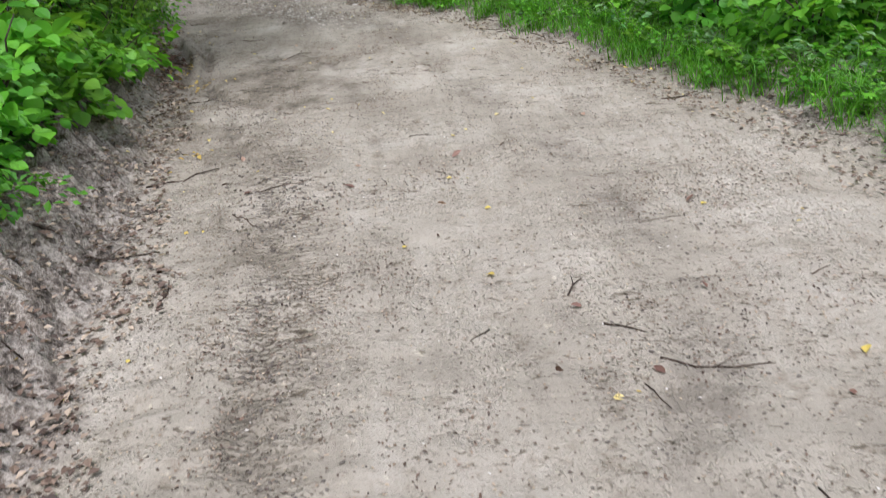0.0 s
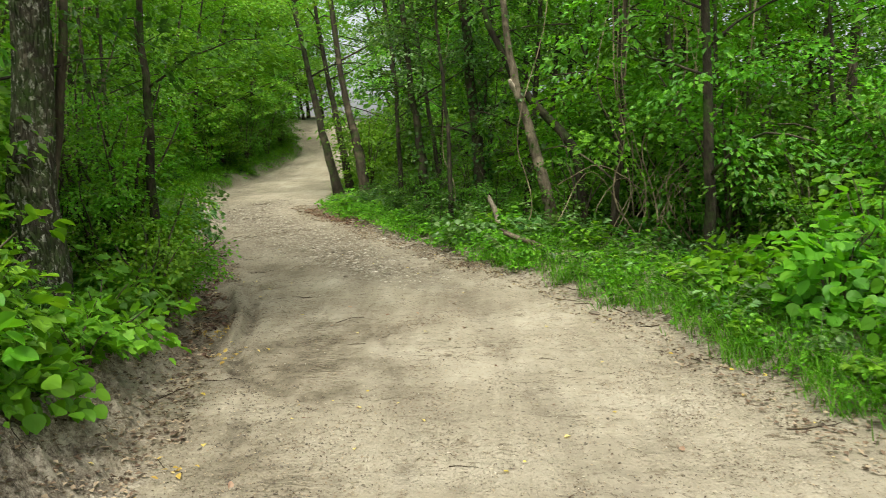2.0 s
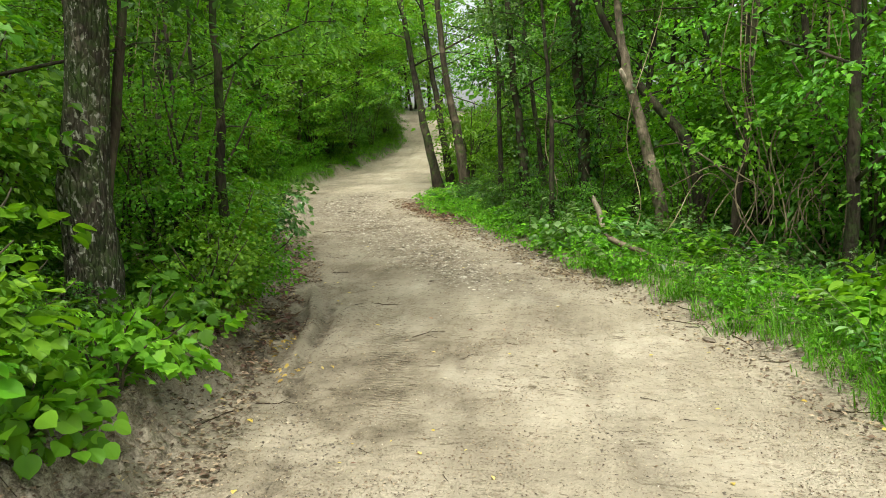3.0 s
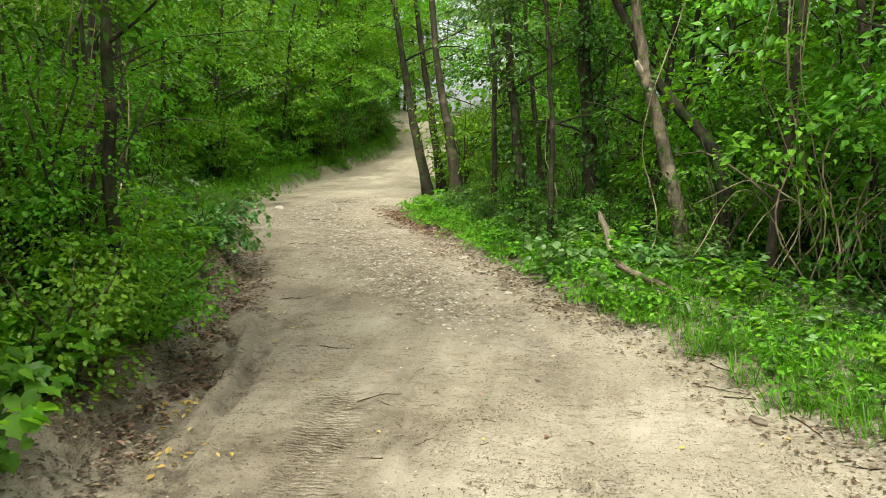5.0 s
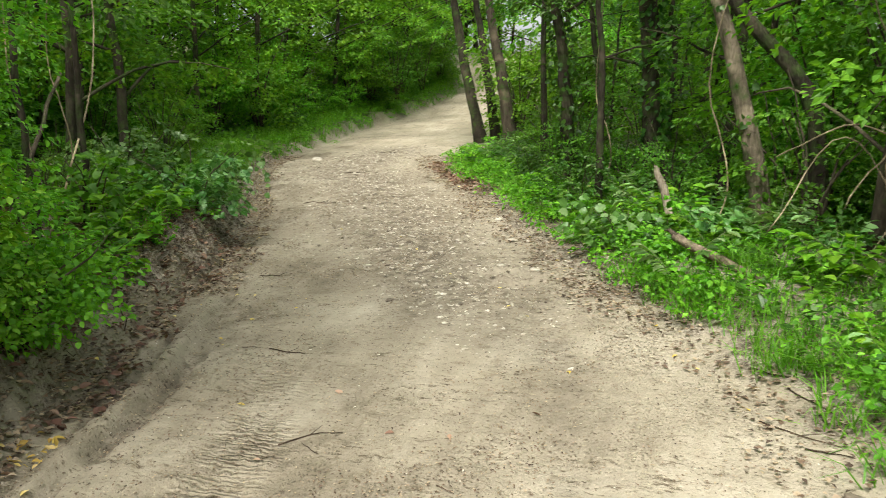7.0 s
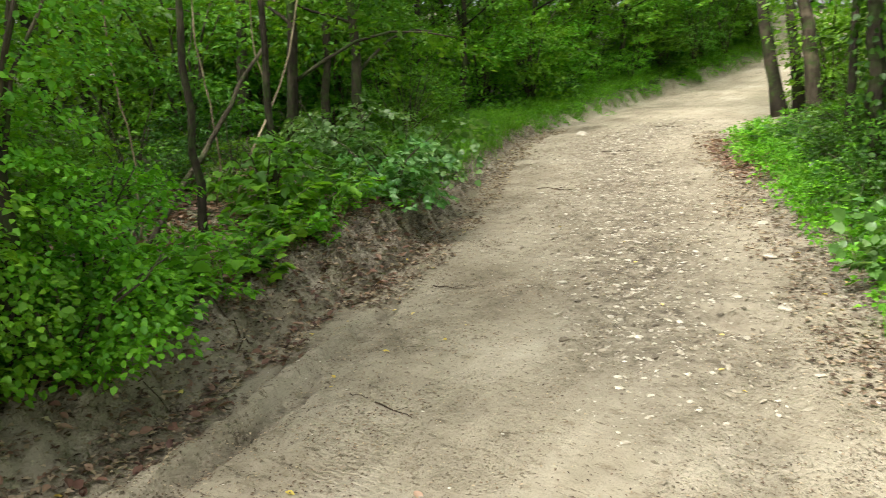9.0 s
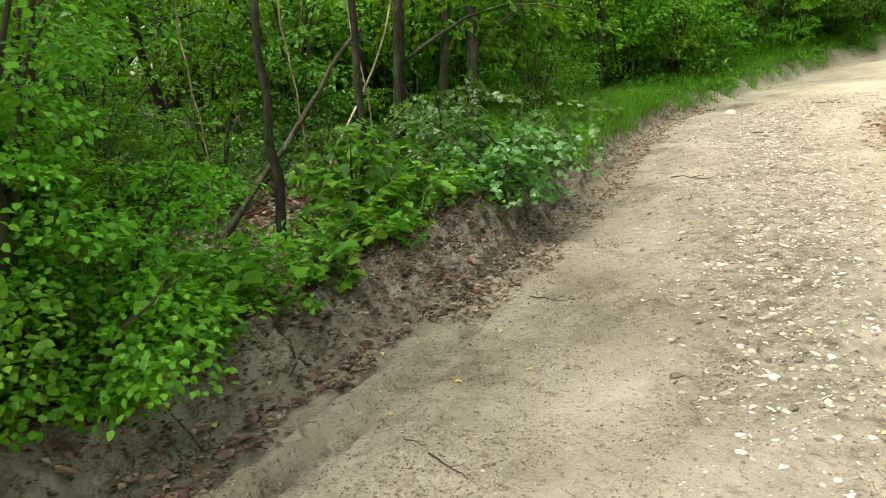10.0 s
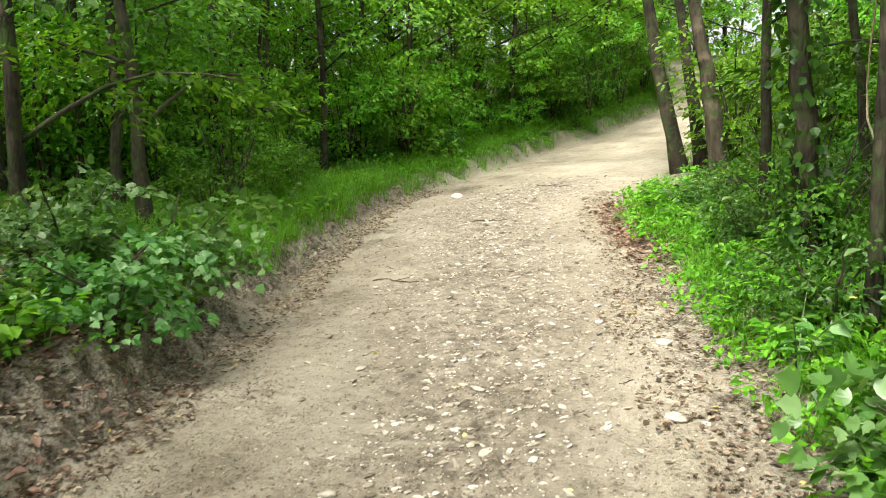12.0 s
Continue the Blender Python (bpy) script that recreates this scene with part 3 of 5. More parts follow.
def make_shrub(seed, height, spread, leaf, stems=6, sprays=36, per=40, spray=0.24, size=0.06, width=0.65, label="", outline=SIMPLE, group="shrubs of the underwood", name="shrub", low=0.12):
    """A many-stemmed shrub whose leaf sprays fill an uneven dome."""
    r = np.random.RandomState(seed)
    t = thing(name, label, "shrub", group)
    tips = []
    for i in range(stems):
        a = i * 6.28 / stems + r.uniform(-0.5, 0.5)
        d = spread * r.uniform(0.35, 0.85)
        tip = np.array([math.cos(a) * d, math.sin(a) * d, height * r.uniform(0.6, 0.98)])
        pts = curve_points([(0.03 * math.cos(a), 0.03 * math.sin(a), -0.06), tip * [0.3, 0.3, 0.55], tip], 7, seed + i, 0.02)
        part("stem", tube("stem", pts, np.linspace(0.014, 0.004, 7) * (0.6 + height * 0.4), BARK, 5, seed + i), t)
        tips.append(tip)
    tips = np.array(tips)
    pick = tips[r.randint(0, stems, sprays)]
    s = r.uniform(low, 1.0, (sprays, 1))
    cs = pick * np.concatenate([s ** 0.6, s ** 0.6, s], 1) + r.normal(0, 0.16 * spread, (sprays, 3)) * [1, 1, 0.5]
    cs[:, 2] = np.maximum(cs[:, 2], 0.08)
    outs = cs * [1, 1, 0] / max(spread, 0.1)
    pos, al, no, ln = spray_leaves(r, cs, outs, per, spray, size, 0.2, 0.3)
    pos[:, 2] = np.maximum(pos[:, 2], 0.03)
    part("foliage", leaves_mesh("foliage", pos, al, no, ln, width, leaf, outline), t)
    return t


def join_tubes(name, tubes, mat, sides=4):
    """Several thin stalks of one plant as one mesh."""
    verts, faces = [], []
    for pts, radii in tubes:
        me = tube("stalk", pts, radii, mat, sides)
        k = len(verts)
        verts += [tuple(v.co) for v in me.vertices]
        faces += [tuple(i + k for i in f.vertices) for f in me.polygons]
        bpy.data.meshes.remove(me)
    me = bpy.data.meshes.new(name)
    me.from_pydata(verts, [], faces)
    me.materials.append(mat)
    return me


def make_herb(seed, leaf, leaves=26, height=0.3, size=0.09, width=0.75, outline=OVATE, label="", group="herbs along the verges", name="herb"):
    """A low broad-leaved plant: thin stalks from one root, with leaves along them."""
    r = np.random.RandomState(seed)
    t = thing(name, label, "plant", group)
    n_st = 3
    P, A, N, S = [], [], [], []
    for i in range(n_st):
        a = i * 6.28 / n_st + r.uniform(-0.6, 0.6)
        d, h = height * r.uniform(0.3, 0.9), height * r.uniform(0.6, 1.15)
        tip = np.array([math.cos(a) * d, math.sin(a) * d, h])
        pts = curve_points([(0, 0, -0.03), tip * [0.3, 0.3, 0.6], tip], 5, seed + i)
        part("stalk", tube("stalk", pts, [0.004, 0.0035, 0.003, 0.0025, 0.002], STEM, 4), t)
        for k in range(leaves // n_st):
            s = 0.3 + 0.7 * (k + 1) / (leaves // n_st)
            f = s * 4
            c = np.array([np.interp(f, np.arange(5), pts[:, q]) for q in range(3)])
            b = a + (1.7 if k % 2 else -1.7) * (1.1 - s) + r.uniform(-0.5, 0.5)
            P.append(c)
            A.append((math.cos(b), math.sin(b), r.uniform(-0.35, 0.25)))
            N.append((r.normal(0, 0.3), r.normal(0, 0.3), 1))
            S.append(size * r.uniform(0.7, 1.2))
    part("foliage", leaves_mesh("foliage", np.array(P), np.array(A), np.array(N), np.array(S), width, leaf, outline), t)
    return t


def place(ob, x, y, turn=0.0, size=1.0, lean=0.0, sink=0.0):
    ob.matrix_basis = pose(x, y, gz(x, y) - sink, lean, 0, turn)
    ob.scale = (size, size, size)
    return ob


def copy_at(ob, x, y, turn, size, lean=0.0, sink=0.0):
    c = copy_thing(ob, pose(0, 0, 0))
    return place(c, x, y, turn, size, lean, sink)


def clear_of(x, y, spots, dist):
    return all((x - a) ** 2 + (y - b) ** 2 > dist * dist for a, b in spots)


rng = np.random.RandomState(42)

# ---- trees with a place of their own ----
heroes = []


def hero(x, y, **kw):
    t = make_tree(**kw)
    t.location = (x, y, gz(x, y))
    heroes.append((x, y))
    return t


def line(*ps):
    return [(0, 0, -0.15)] + list(ps)


# big flaky trunk on the bank
hero(-3.37, 7.2, seed=301, height=8, r0=0.215, bark=BARK_ROUGH, leaf=LEAF, low=3.8, limbs=13, reach=3.2, sprays=6, per=70, spray=0.55, size=0.1, sides=14, stations=line((0.02, 0.1, 1.3), (0.15, 0.1, 3.2), (0.3, 0.3, 8)), label="old tree with thick flaky lichen-spotted grey trunk on bank")
hero(-3.55, 7.45, seed=302, height=7, r0=0.06, bark=BARK, leaf=LEAF, low=2.8, limbs=8, stations=line((0.15, 0.1, 0.8), (0.45, 0.1, 2.5), (0.8, 0.2, 7)), label="thin leaning stem beside the thick flaky trunk")
hero(-3.1, 8.75, seed=303, height=7, r0=0.055, bark=BARK_DARK, leaf=LEAF, low=1.6, limbs=10, reach=1.3, label="thin dark straight young tree on the bank", stations=line((0.0, 0.05, 1.2), (0.05, 0, 2.6), (0.1, 0.2, 7)))
hero(-4.63, 10.78, seed=304, height=7, r0=0.036, bark=BARK_DARK, leaf=LEAF, low=1.7, limbs=10, label="thin dark sapling behind the leafy bank", stations=line((-0.02, 0, 1.2), (-0.1, 0.1, 3), (-0.2, 0.2, 7)))
hero(-4.95, 11.7, seed=305, height=7, r0=0.036, bark=BARK_DARK, leaf=LEAF, low=1.7, limbs=9, label="thin dark sapling behind the leafy bank", stations=line((0.05, 0, 1.2), (0.0, 0.1, 3), (0.2, 0.2, 7)))
# clump of three beside the bend
hero(-4.12, 22.4, seed=311, height=9, r0=0.13, bark=BARK_DARK, leaf=LEAF_BRIGHT, low=2.8, limbs=10, stations=line((-0.35, 0, 1.6), (-0.7, 0.2, 3.4), (-1.6, 0.5, 9)), label="brown tree leaning over the bend in the track", group="clump by the bend")
hero(-3.85, 22.6, seed=312, height=9, r0=0.11, bark=BARK_DARK, leaf=LEAF_BRIGHT, low=2.8, limbs=10, stations=line((-0.25, 0, 1.6), (-0.55, 0.2, 3.4), (-1.1, 0.5, 9)), label="dark middle tree of the clump by the bend", group="clump by the bend")
hero(-3.25, 21.2, seed=313, height=9, r0=0.14, bark=BARK, leaf=LEAF_BRIGHT, low=3.2, limbs=9, stations=line((-0.12, 0, 1.2), (-0.45, 0.1, 2.8), (-1.0, 0.4, 9)), label="pale-barked tree of the clump by the bend", group="clump by the bend")
# leaning tree with the broken fork
lean_tree = hero(0.85, 13.3, seed=321, height=8, r0=0.1, bark=BARK_PALE, leaf=LEAF, low=3.0, limbs=9, stations=line((-0.12, 0, 0.75), (-0.48, 0.05, 2.1), (-0.58, 0.1, 2.7), (-0.9, 0.2, 8)), label="leaning pale-barked tree with a broken knobby fork")
hero(1.35, 13.9, seed=322, height=7, r0=0.10, bark=BARK_DARK, leaf=LEAF_DARK, low=2.8, limbs=8, stations=line((0.0, 0, 0.8), (-0.25, 0, 1.5), (-1.0, 0.1, 2.3), (-1.5, 0.2, 3.6), (-1.9, 0.3, 7)), label="dark crooked tree bent over behind the leaning one")
ivy_tree = hero(-1.2, 15.6, seed=323, height=8, r0=0.10, bark=BARK_DARK, leaf=LEAF_DARK, low=1.6, limbs=12, reach=1.2, stations=line((-0.05, 0, 1.0), (-0.2, 0, 2.4), (-0.5, 0.2, 8)), label="dark ivy-hung tree standing at the edge of the track")
ivy_tree_b = hero(-0.2, 15.4, seed=324, height=8, r0=0.11, bark=BARK_DARK, leaf=LEAF_DARK, low=1.5, limbs=12, reach=1.2, label="dark ivy-hung tree in the shaded wood", lean=(-0.3, 0))
hero(-1.9, 17.4, seed=325, height=8, r0=0.05, bark=BARK_DARK, leaf=LEAF_DARK, low=1.5, limbs=12, reach=1.2, label="dark ivy-hung tree in the shaded wood", lean=(-0.4, 0.2))


def ivy(owner, stations, radius, top, count, seed):
    """Ivy leaves pressed round a trunk."""
    r = np.random.RandomState(seed)
    pts = curve_points(stations, 16)
    z = top * r.uniform(0, 1, count) ** 1.2
    a = r.uniform(0, 6.28, count)
    rad = radius + r.uniform(0.0, 0.09, count)
    d = np.stack([np.cos(a), np.sin(a), np.zeros(count)], 1)
    pos = np.stack([np.interp(z, pts[:, 2], pts[:, 0]), np.interp(z, pts[:, 2], pts[:, 1]), z], 1) + d * rad[:, None]
    al = d * 0.5 + r.normal(0, 0.4, (count, 3)) - [0, 0, 0.7]
    part("ivy", leaves_mesh("ivy", pos, al, d + r.normal(0, 0.3, (count, 3)), 0.07 * r.uniform(0.6, 1.2, count), 0.95, LEAF_DARK, OVATE), owner, "dark glossy climbing ivy")


ivy(ivy_tree, line((-0.05, 0, 1.0), (-0.2, 0, 2.4), (-0.5, 0.2, 8)), 0.09, 4.0, 700, 1)
ivy(ivy_tree_b, line((-0.06, 0, 2.4), (-0.3, 0, 8)), 0.1, 4.0, 800, 2)
ivy(lean_tree, line((-0.12, 0, 0.75), (-0.48, 0.05, 2.1), (-0.58, 0.1, 2.7), (-0.9, 0.2, 8)), 0.07, 3.2, 110, 3)

hero(2.7, 11.9, seed=331, height=4.6, r0=0.045, bark=BARK_DARK, leaf=LEAF_BRIGHT, low=1.2, limbs=9, reach=1.7, sprays=4, per=70, spray=0.42, size=0.07, label="young tree with flat bright leaf layers")
hero(-0.75, 14.3, seed=332, height=4.6, r0=0.045, bark=BARK_DARK, leaf=LEAF_BLUE_GLOSS, low=1.5, limbs=9, reach=1.4, sprays=3, per=60, spray=0.4, size=0.07, label="young tree with bluish leaf layers")
hero(3.9, 10.9, seed=333, height=4.4, r0=0.045, bark=BARK_DARK, leaf=LEAF_BRIGHT, low=0.9, limbs=10, reach=1.5, sprays=4, per=70, spray=0.42, size=0.075, label="young tree with flat bright leaf layers")

# ---- the wood ----
kinds = [
    make_tree(401, 6.8, 0.07, BARK_DARK, LEAF, 0.7, 12, 1.8, 3, 86, 0.52, 0.085, label="slender dark-barked tree with layered green leaves", lean=(0.4, 0.2)),
    make_tree(402, 6.2, 0.055, BARK, LEAF_BRIGHT, 0.6, 12, 1.7, 3, 86, 0.5, 0.085, label="slender brown tree with fresh green leaves", lean=(-0.5, 0.1)),
    make_tree(403, 7.2, 0.09, BARK, LEAF, 0.8, 12, 2.0, 3, 90, 0.56, 0.09, label="tall brown tree with layered green leaves", lean=(0.2, -0.5)),
    make_tree(404, 5.2, 0.04, BARK_DARK, LEAF, 0.4, 12, 1.5, 3, 76, 0.46, 0.085, label="thin young tree with small green leaves", lean=(0.5, 0.5)),
    make_tree(405, 6.6, 0.065, BARK_DARK, LEAF_DARK, 0.7, 12, 1.6, 3, 84, 0.52, 0.085, label="slender tree with dark green leaves in shade", lean=(-0.3, -0.4)),
    make_tree(406, 4.4, 0.03, BARK, LEAF_BRIGHT, 0.3, 12, 1.4, 3, 70, 0.44, 0.08, label="leafy bright green sapling", lean=(0.2, 0.0)),
]
poles = [
    make_tree(421, 8.5, 0.055, BARK_DARK, LEAF_BRIGHT, 2.6, 11, 1.9, 3, 52, 0.55, 0.1, label="thin dark bare-stemmed tree crowded in the wood", lean=(0.5, 0.2)),
    make_tree(422, 9.0, 0.075, BARK_DARK, LEAF_BRIGHT, 3.0, 11, 2.1, 3, 52, 0.6, 0.1, label="dark bare-stemmed tree crowded in the wood", lean=(-0.8, 0.3)),
    make_tree(423, 7.5, 0.04, BARK_DARK, LEAF, 2.2, 11, 1.7, 3, 52, 0.5, 0.09, label="thin crooked bare-stemmed tree crowded in the wood", lean=(0.9, -0.6), wobble=0.05),
]
for i, k in enumerate(poles):
    place(k, -11 - i * 1.7, 8 + i * 2.1)
for i, k in enumerate(kinds):
    place(k, -9 - i * 1.3, 2 + i * 1.7)
spots = list(heroes)
OPEN = [(-3.6, 20.0, 1.6), (4.4, 8.6, 2.3), (-4.3, 8.6, 1.7), (-6.5, 24, 3.0), (-6.8, 28, 3.2), (-6.8, 31, 3.4), (-6.8, 35, 3.6), (-7.6, 39, 3.8)]


def wood(count, side, y0, y1, d0, d1, choices, gap, scale=(0.8, 1.2)):
    made = 0
    for _ in range(count * 30):
        if made >= count:
            break
        y = rng.uniform(y0, y1)
        d = d0 + (d1 - d0) * rng.uniform(0, 1) ** 1.3
        x = float(left_edge(y)) - d if side < 0 else float(right_edge(y)) + d
        if not clear_of(x, y, spots, gap) or any((x - a) ** 2 + (y - b) ** 2 < c * c for a, b, c in OPEN):
            continue
        spots.append((x, y))
        copy_at(choices[rng.randint(len(choices))], x, y, rng.uniform(0, 360), rng.uniform(*scale), rng.uniform(-5, 5))
        made += 1


wood(36, -1, 3, 22, 1.6, 11, kinds, 0.75)
wood(26, -1, 22, 42, 1.5, 10, kinds, 0.9)
wood(34, 1, 5, 19, 1.9, 11, kinds, 0.75)
wood(22, 1, 19, 42, 1.8, 10, kinds, 0.9)
wood(18, -1, 9, 24, 2.2, 8, poles, 0.55)
wood(16, 1, 8.5, 20, 2.4, 8, poles, 0.55)
wood(4, -1, -12, 1, 2.0, 8, kinds, 1.2)
wood(4, 1, -12, 1, 2.0, 8, kinds, 1.2)

far_kinds = [make_tree(501 + i, 7.5 + 0.7 * i, 0.12, BARK_DARK, LEAF_FAR, 0.2, 14, 2.6, 4, 45, 0.95, 0.215, label="far leafy tree closing the wood", group="far trees", sides=6, twigs=False) for i in range(3)]
for i, k in enumerate(far_kinds):
    place(k, -22 - 3 * i, 30 + 2 * i)
for i in range(56):
    a = radians(-48 + 148 * (i + rng.uniform(0, 1)) / 56)
    d = rng.uniform(13, 25)
    x, y = -3 - math.sin(a) * d, 12 + math.cos(a) * d
    if left_edge(y) - 2.5 < x < right_edge(y) + 2.5:
        continue
    copy_at(far_kinds[i % 3], x, y, rng.uniform(0, 360), rng.uniform(0.8, 1.2))

for i in range(16):
    x, y = -18 + i * 1.25 + rng.uniform(-0.5, 0.5), rng.uniform(44, 52)
    if left_edge(y) - 2 < x < right_edge(y) + 2:
        continue
    copy_at(far_kinds[i % 3], x, y, rng.uniform(0, 360), rng.uniform(0.8, 1.1))
for i in range(9):
    copy_at(far_kinds[i % 3], rng.uniform(-19, -13), 1.5 + i * 1.9, rng.uniform(0, 360), rng.uniform(0.75, 1.0))
over = make_tree(411, 6.5, 0.08, BARK_DARK, LEAF_BRIGHT, 1.6, 12, 3.0, 6, 58, 0.5, 0.11, label="bright tree reaching over the bend in the track", lean=(1.2, -0.2), group="trees reaching over the bend")
place(over, -10.4, 23.8)
copy_at(over, -10.6, 26.8, 40, 1.0)
copy_at(over, -10.0, 20.8, -20, 0.9)
copy_at(over, -2.6, 26.5, 190, 0.9)
copy_at(over, -10.8, 31.5, 20, 1.0)
arch = make_tree(412, 9.5, 0.11, BARK_DARK, LEAF_BRIGHT, 3.6, 13, 3.4, 6, 58, 0.6, 0.13, label="tall bright tree arching high over the track", lean=(2.2, 0.0), group="trees reaching over the bend")
place(arch, -11.6, 39.0)
for x, y, turn in ((-3.0, 33.0, 170), (-3.6, 37.0, 190), (-5.2, 41.5, 180), (-13.0, 42.0, 0)):
    copy_at(arch, x, y, turn, rng.uniform(0.85, 1.05))
for x, y in ((-13.2, 46), (-12.2, 49.5), (-14.6, 48), (-11.2, 53), (-13.4, 53), (-16.0, 51), (-4.6, 45), (-3.0, 48), (-17.5, 47)):
    copy_at(far_kinds[int(-x) % 3], x, y, rng.uniform(0, 360), rng.uniform(0.95, 1.2))
    copy_at(over, x + 0.9, y - 1.0, rng.uniform(0, 360), 1.0)
for x, y in ((-10.2, 28.0), (-10.4, 30.4), (-9.9, 33.0), (-10.4, 35.6), (-11.2, 38.4), (-11.6, 28.8), (-11.8, 32.0), (-12.6, 36.2), (-11.8, 25.0)):
    copy_at(over, x, y, rng.uniform(-40, 40), rng.uniform(0.8, 1.05))

# ---- shrubs ----
shrubs = [
    make_shrub(601, 1.5, 0.9, LEAF, 7, 27, 72, 0.3, 0.054, label="leafy green shrub in the underwood"),
    make_shrub(602, 1.1, 0.8, LEAF_BRIGHT, 7, 24, 72, 0.28, 0.054, label="bright green leafy shrub beside the track"),
    make_shrub(603, 2.2, 1.0, LEAF, 7, 32, 66, 0.34, 0.066, label="tall green shrub in the underwood"),
    make_shrub(604, 0.8, 0.7, LEAF_DARK, 6, 22, 66, 0.25, 0.05, label="low dark green shrub in shade"),
]
for i, k in enumerate(shrubs):
    place(k, -10 - 1.5 * i, 14 + i)


LOG_SPOTS = [(0.2, 11.95), (0.35, 11.7), (0.5, 11.6), (0.75, 11.4), (1.0, 11.2)]


def scatter(kinds_in, count, side, y0, y1, d0, d1, scale, spacing=0.0, lean=6):
    taken = []
    for _ in range(count * 8):
        if len(taken) >= count:
            break
        y, d = rng.uniform(y0, y1), rng.uniform(d0, d1)
        x = float(left_edge(y)) - d if side < 0 else float(right_edge(y)) + d
        if spacing and not clear_of(x, y, taken, spacing):
            continue
        if any((x - a) ** 2 + (y - b) ** 2 < 0.9 for a, b, c in OPEN[:1]) or not clear_of(x, y, LOG_SPOTS, 0.2):
            continue
        taken.append((x, y))
        copy_at(kinds_in[rng.randint(len(kinds_in))], x, y, rng.uniform(0, 360), rng.uniform(*scale), rng.uniform(-lean, lean))


scatter(shrubs, 30, -1, 2.5, 8.6, 0.75, 2.8, (0.5, 0.95), 0.4)
scatter(shrubs, 10, -1, 9.0, 11.6, 2.0, 3.4, (0.5, 0.9), 0.6)
scatter(shrubs, 16, -1, 11.2, 20, 1.3, 3.0, (0.5, 0.8), 0.5)
scatter(shrubs, 22, -1, 2, 24, 2.8, 7, (0.8, 1.3), 0.8)
scatter(shrubs, 16, -1, 22.5, 34, 0.75, 4, (0.8, 1.4), 0.6)
scatter([shrubs[0], shrubs[1], shrubs[3]], 22, 1, 3, 10, 1.5, 3.5, (0.5, 0.95), 0.55)
scatter([shrubs[0], shrubs[3], shrubs[2], shrubs[3]], 26, 1, 9, 20, 2.0, 7, (0.6, 1.1), 0.7)
scatter([shrubs[3], shrubs[0]], 14, 1, 14, 20, 0.6, 1.8, (0.5, 0.9), 0.5)
scatter(shrubs, 14, 1, 22, 34, 0.9, 5, (0.8, 1.4), 0.7)

scatter(shrubs, 12, -1, -8, 2.2, 0.9, 4, (0.7, 1.2), 0.7)
scatter(shrubs, 12, 1, -8, 3, 0.9, 4, (0.7, 1.2), 0.7)

# ---- plants with a place of their own ----


def own_shrub(x, y, **kw):
    t = make_shrub(**kw)
    t.location = (x, y, gz(x, y))
    return t


broad = dict(stems=6, sprays=24, per=16, spray=0.26, size=0.098, width=0.9, outline=ROUND, leaf=LEAF_BRIGHT, group="broad-leaved bushes by the track")
own_shrub(-2.75, 5.35, seed=701, height=1.15, spread=0.55, label="broad-leaved bright green bush on the bank", **broad)
own_shrub(-2.35, 4.5, seed=702, height=0.75, spread=0.55, label="low broad-leaved bright bush overhanging the bank", **broad)
own_shrub(-2.45, 3.7, seed=703, height=0.85, spread=0.6, label="broad-leaved bright green bush on the bank", **broad)
own_shrub(-3.1, 4.6, seed=704, height=1.6, spread=0.8, label="tall broad-leaved bright green bush on the bank", **broad)
own_shrub(-2.5, 5.45, seed=731, height=0.3, spread=0.45, label="low broad-leaved bright bush hanging over the bank", **broad)
lob = dict(stems=6, sprays=24, per=14, spray=0.2, size=0.085, width=0.95, outline=LOBED, group="lobed-leaved bushes by the track")
own_shrub(-2.55, 6.2, seed=705, height=0.45, spread=0.6, leaf=LEAF_BRIGHT, label="low bush with bright lobed leaves on bank edge", **lob)
own_shrub(-2.75, 6.85, seed=706, height=0.5, spread=0.5, leaf=LEAF, label="low bush with green lobed leaves on bank edge", **lob)
own_shrub(-2.95, 7.7, seed=707, height=0.55, spread=0.5, leaf=LEAF, label="low bush with green lobed leaves on bank edge", **lob)
own_shrub(-4.55, 11.3, seed=708, height=0.6, spread=0.6, leaf=LEAF, label="lobed-leaved bush on the leafy bank", **lob)
silver = dict(lob, leaf=LEAF_BLUE_GLOSS, sprays=34, per=32, size=0.06)
own_shrub(-4.4, 12.5, seed=709, height=0.65, spread=0.75, label="low bush with shiny bluish lobed leaves on bank", **silver)
own_shrub(-4.95, 13.3, seed=710, height=0.75, spread=0.8, label="low bush with shiny bluish lobed leaves on bank", **silver)
own_shrub(-5.55, 13.0, seed=711, height=0.9, spread=0.8, label="bush with shiny bluish lobed leaves on bank", **silver)
hang = dict(stems=7, sprays=56, per=58, spray=0.22, size=0.036, width=0.78, outline=OVAL, leaf=LEAF_BRIGHT, group="small-leaved bushes hanging over the bank")
own_shrub(-2.98, 8.5, seed=712, height=1.0, spread=0.75, label="small-leaved bright bush hanging over the bank", **hang)
own_shrub(-3.08, 8.95, seed=713, height=0.7, spread=0.65, label="small-leaved bright bush hanging over the bank", **hang)
own_shrub(-3.75, 9.4, seed=714, height=0.9, spread=0.8, label="small-leaved bright bush on top of the bank", **hang)
own_shrub(-2.82, 7.9, seed=715, height=0.9, spread=0.7, label="small-leaved bright bush hanging over the bank", **hang)
own_shrub(-4.1, 8.7, seed=716, height=1.6, spread=0.9, label="tall small-leaved bright bush behind the bank", **hang)
own_shrub(-3.4, 8.75, seed=717, height=2.4, spread=0.85, label="tall small-leaved bright bush round a thin tree", **dict(hang, sprays=95, low=0.3))
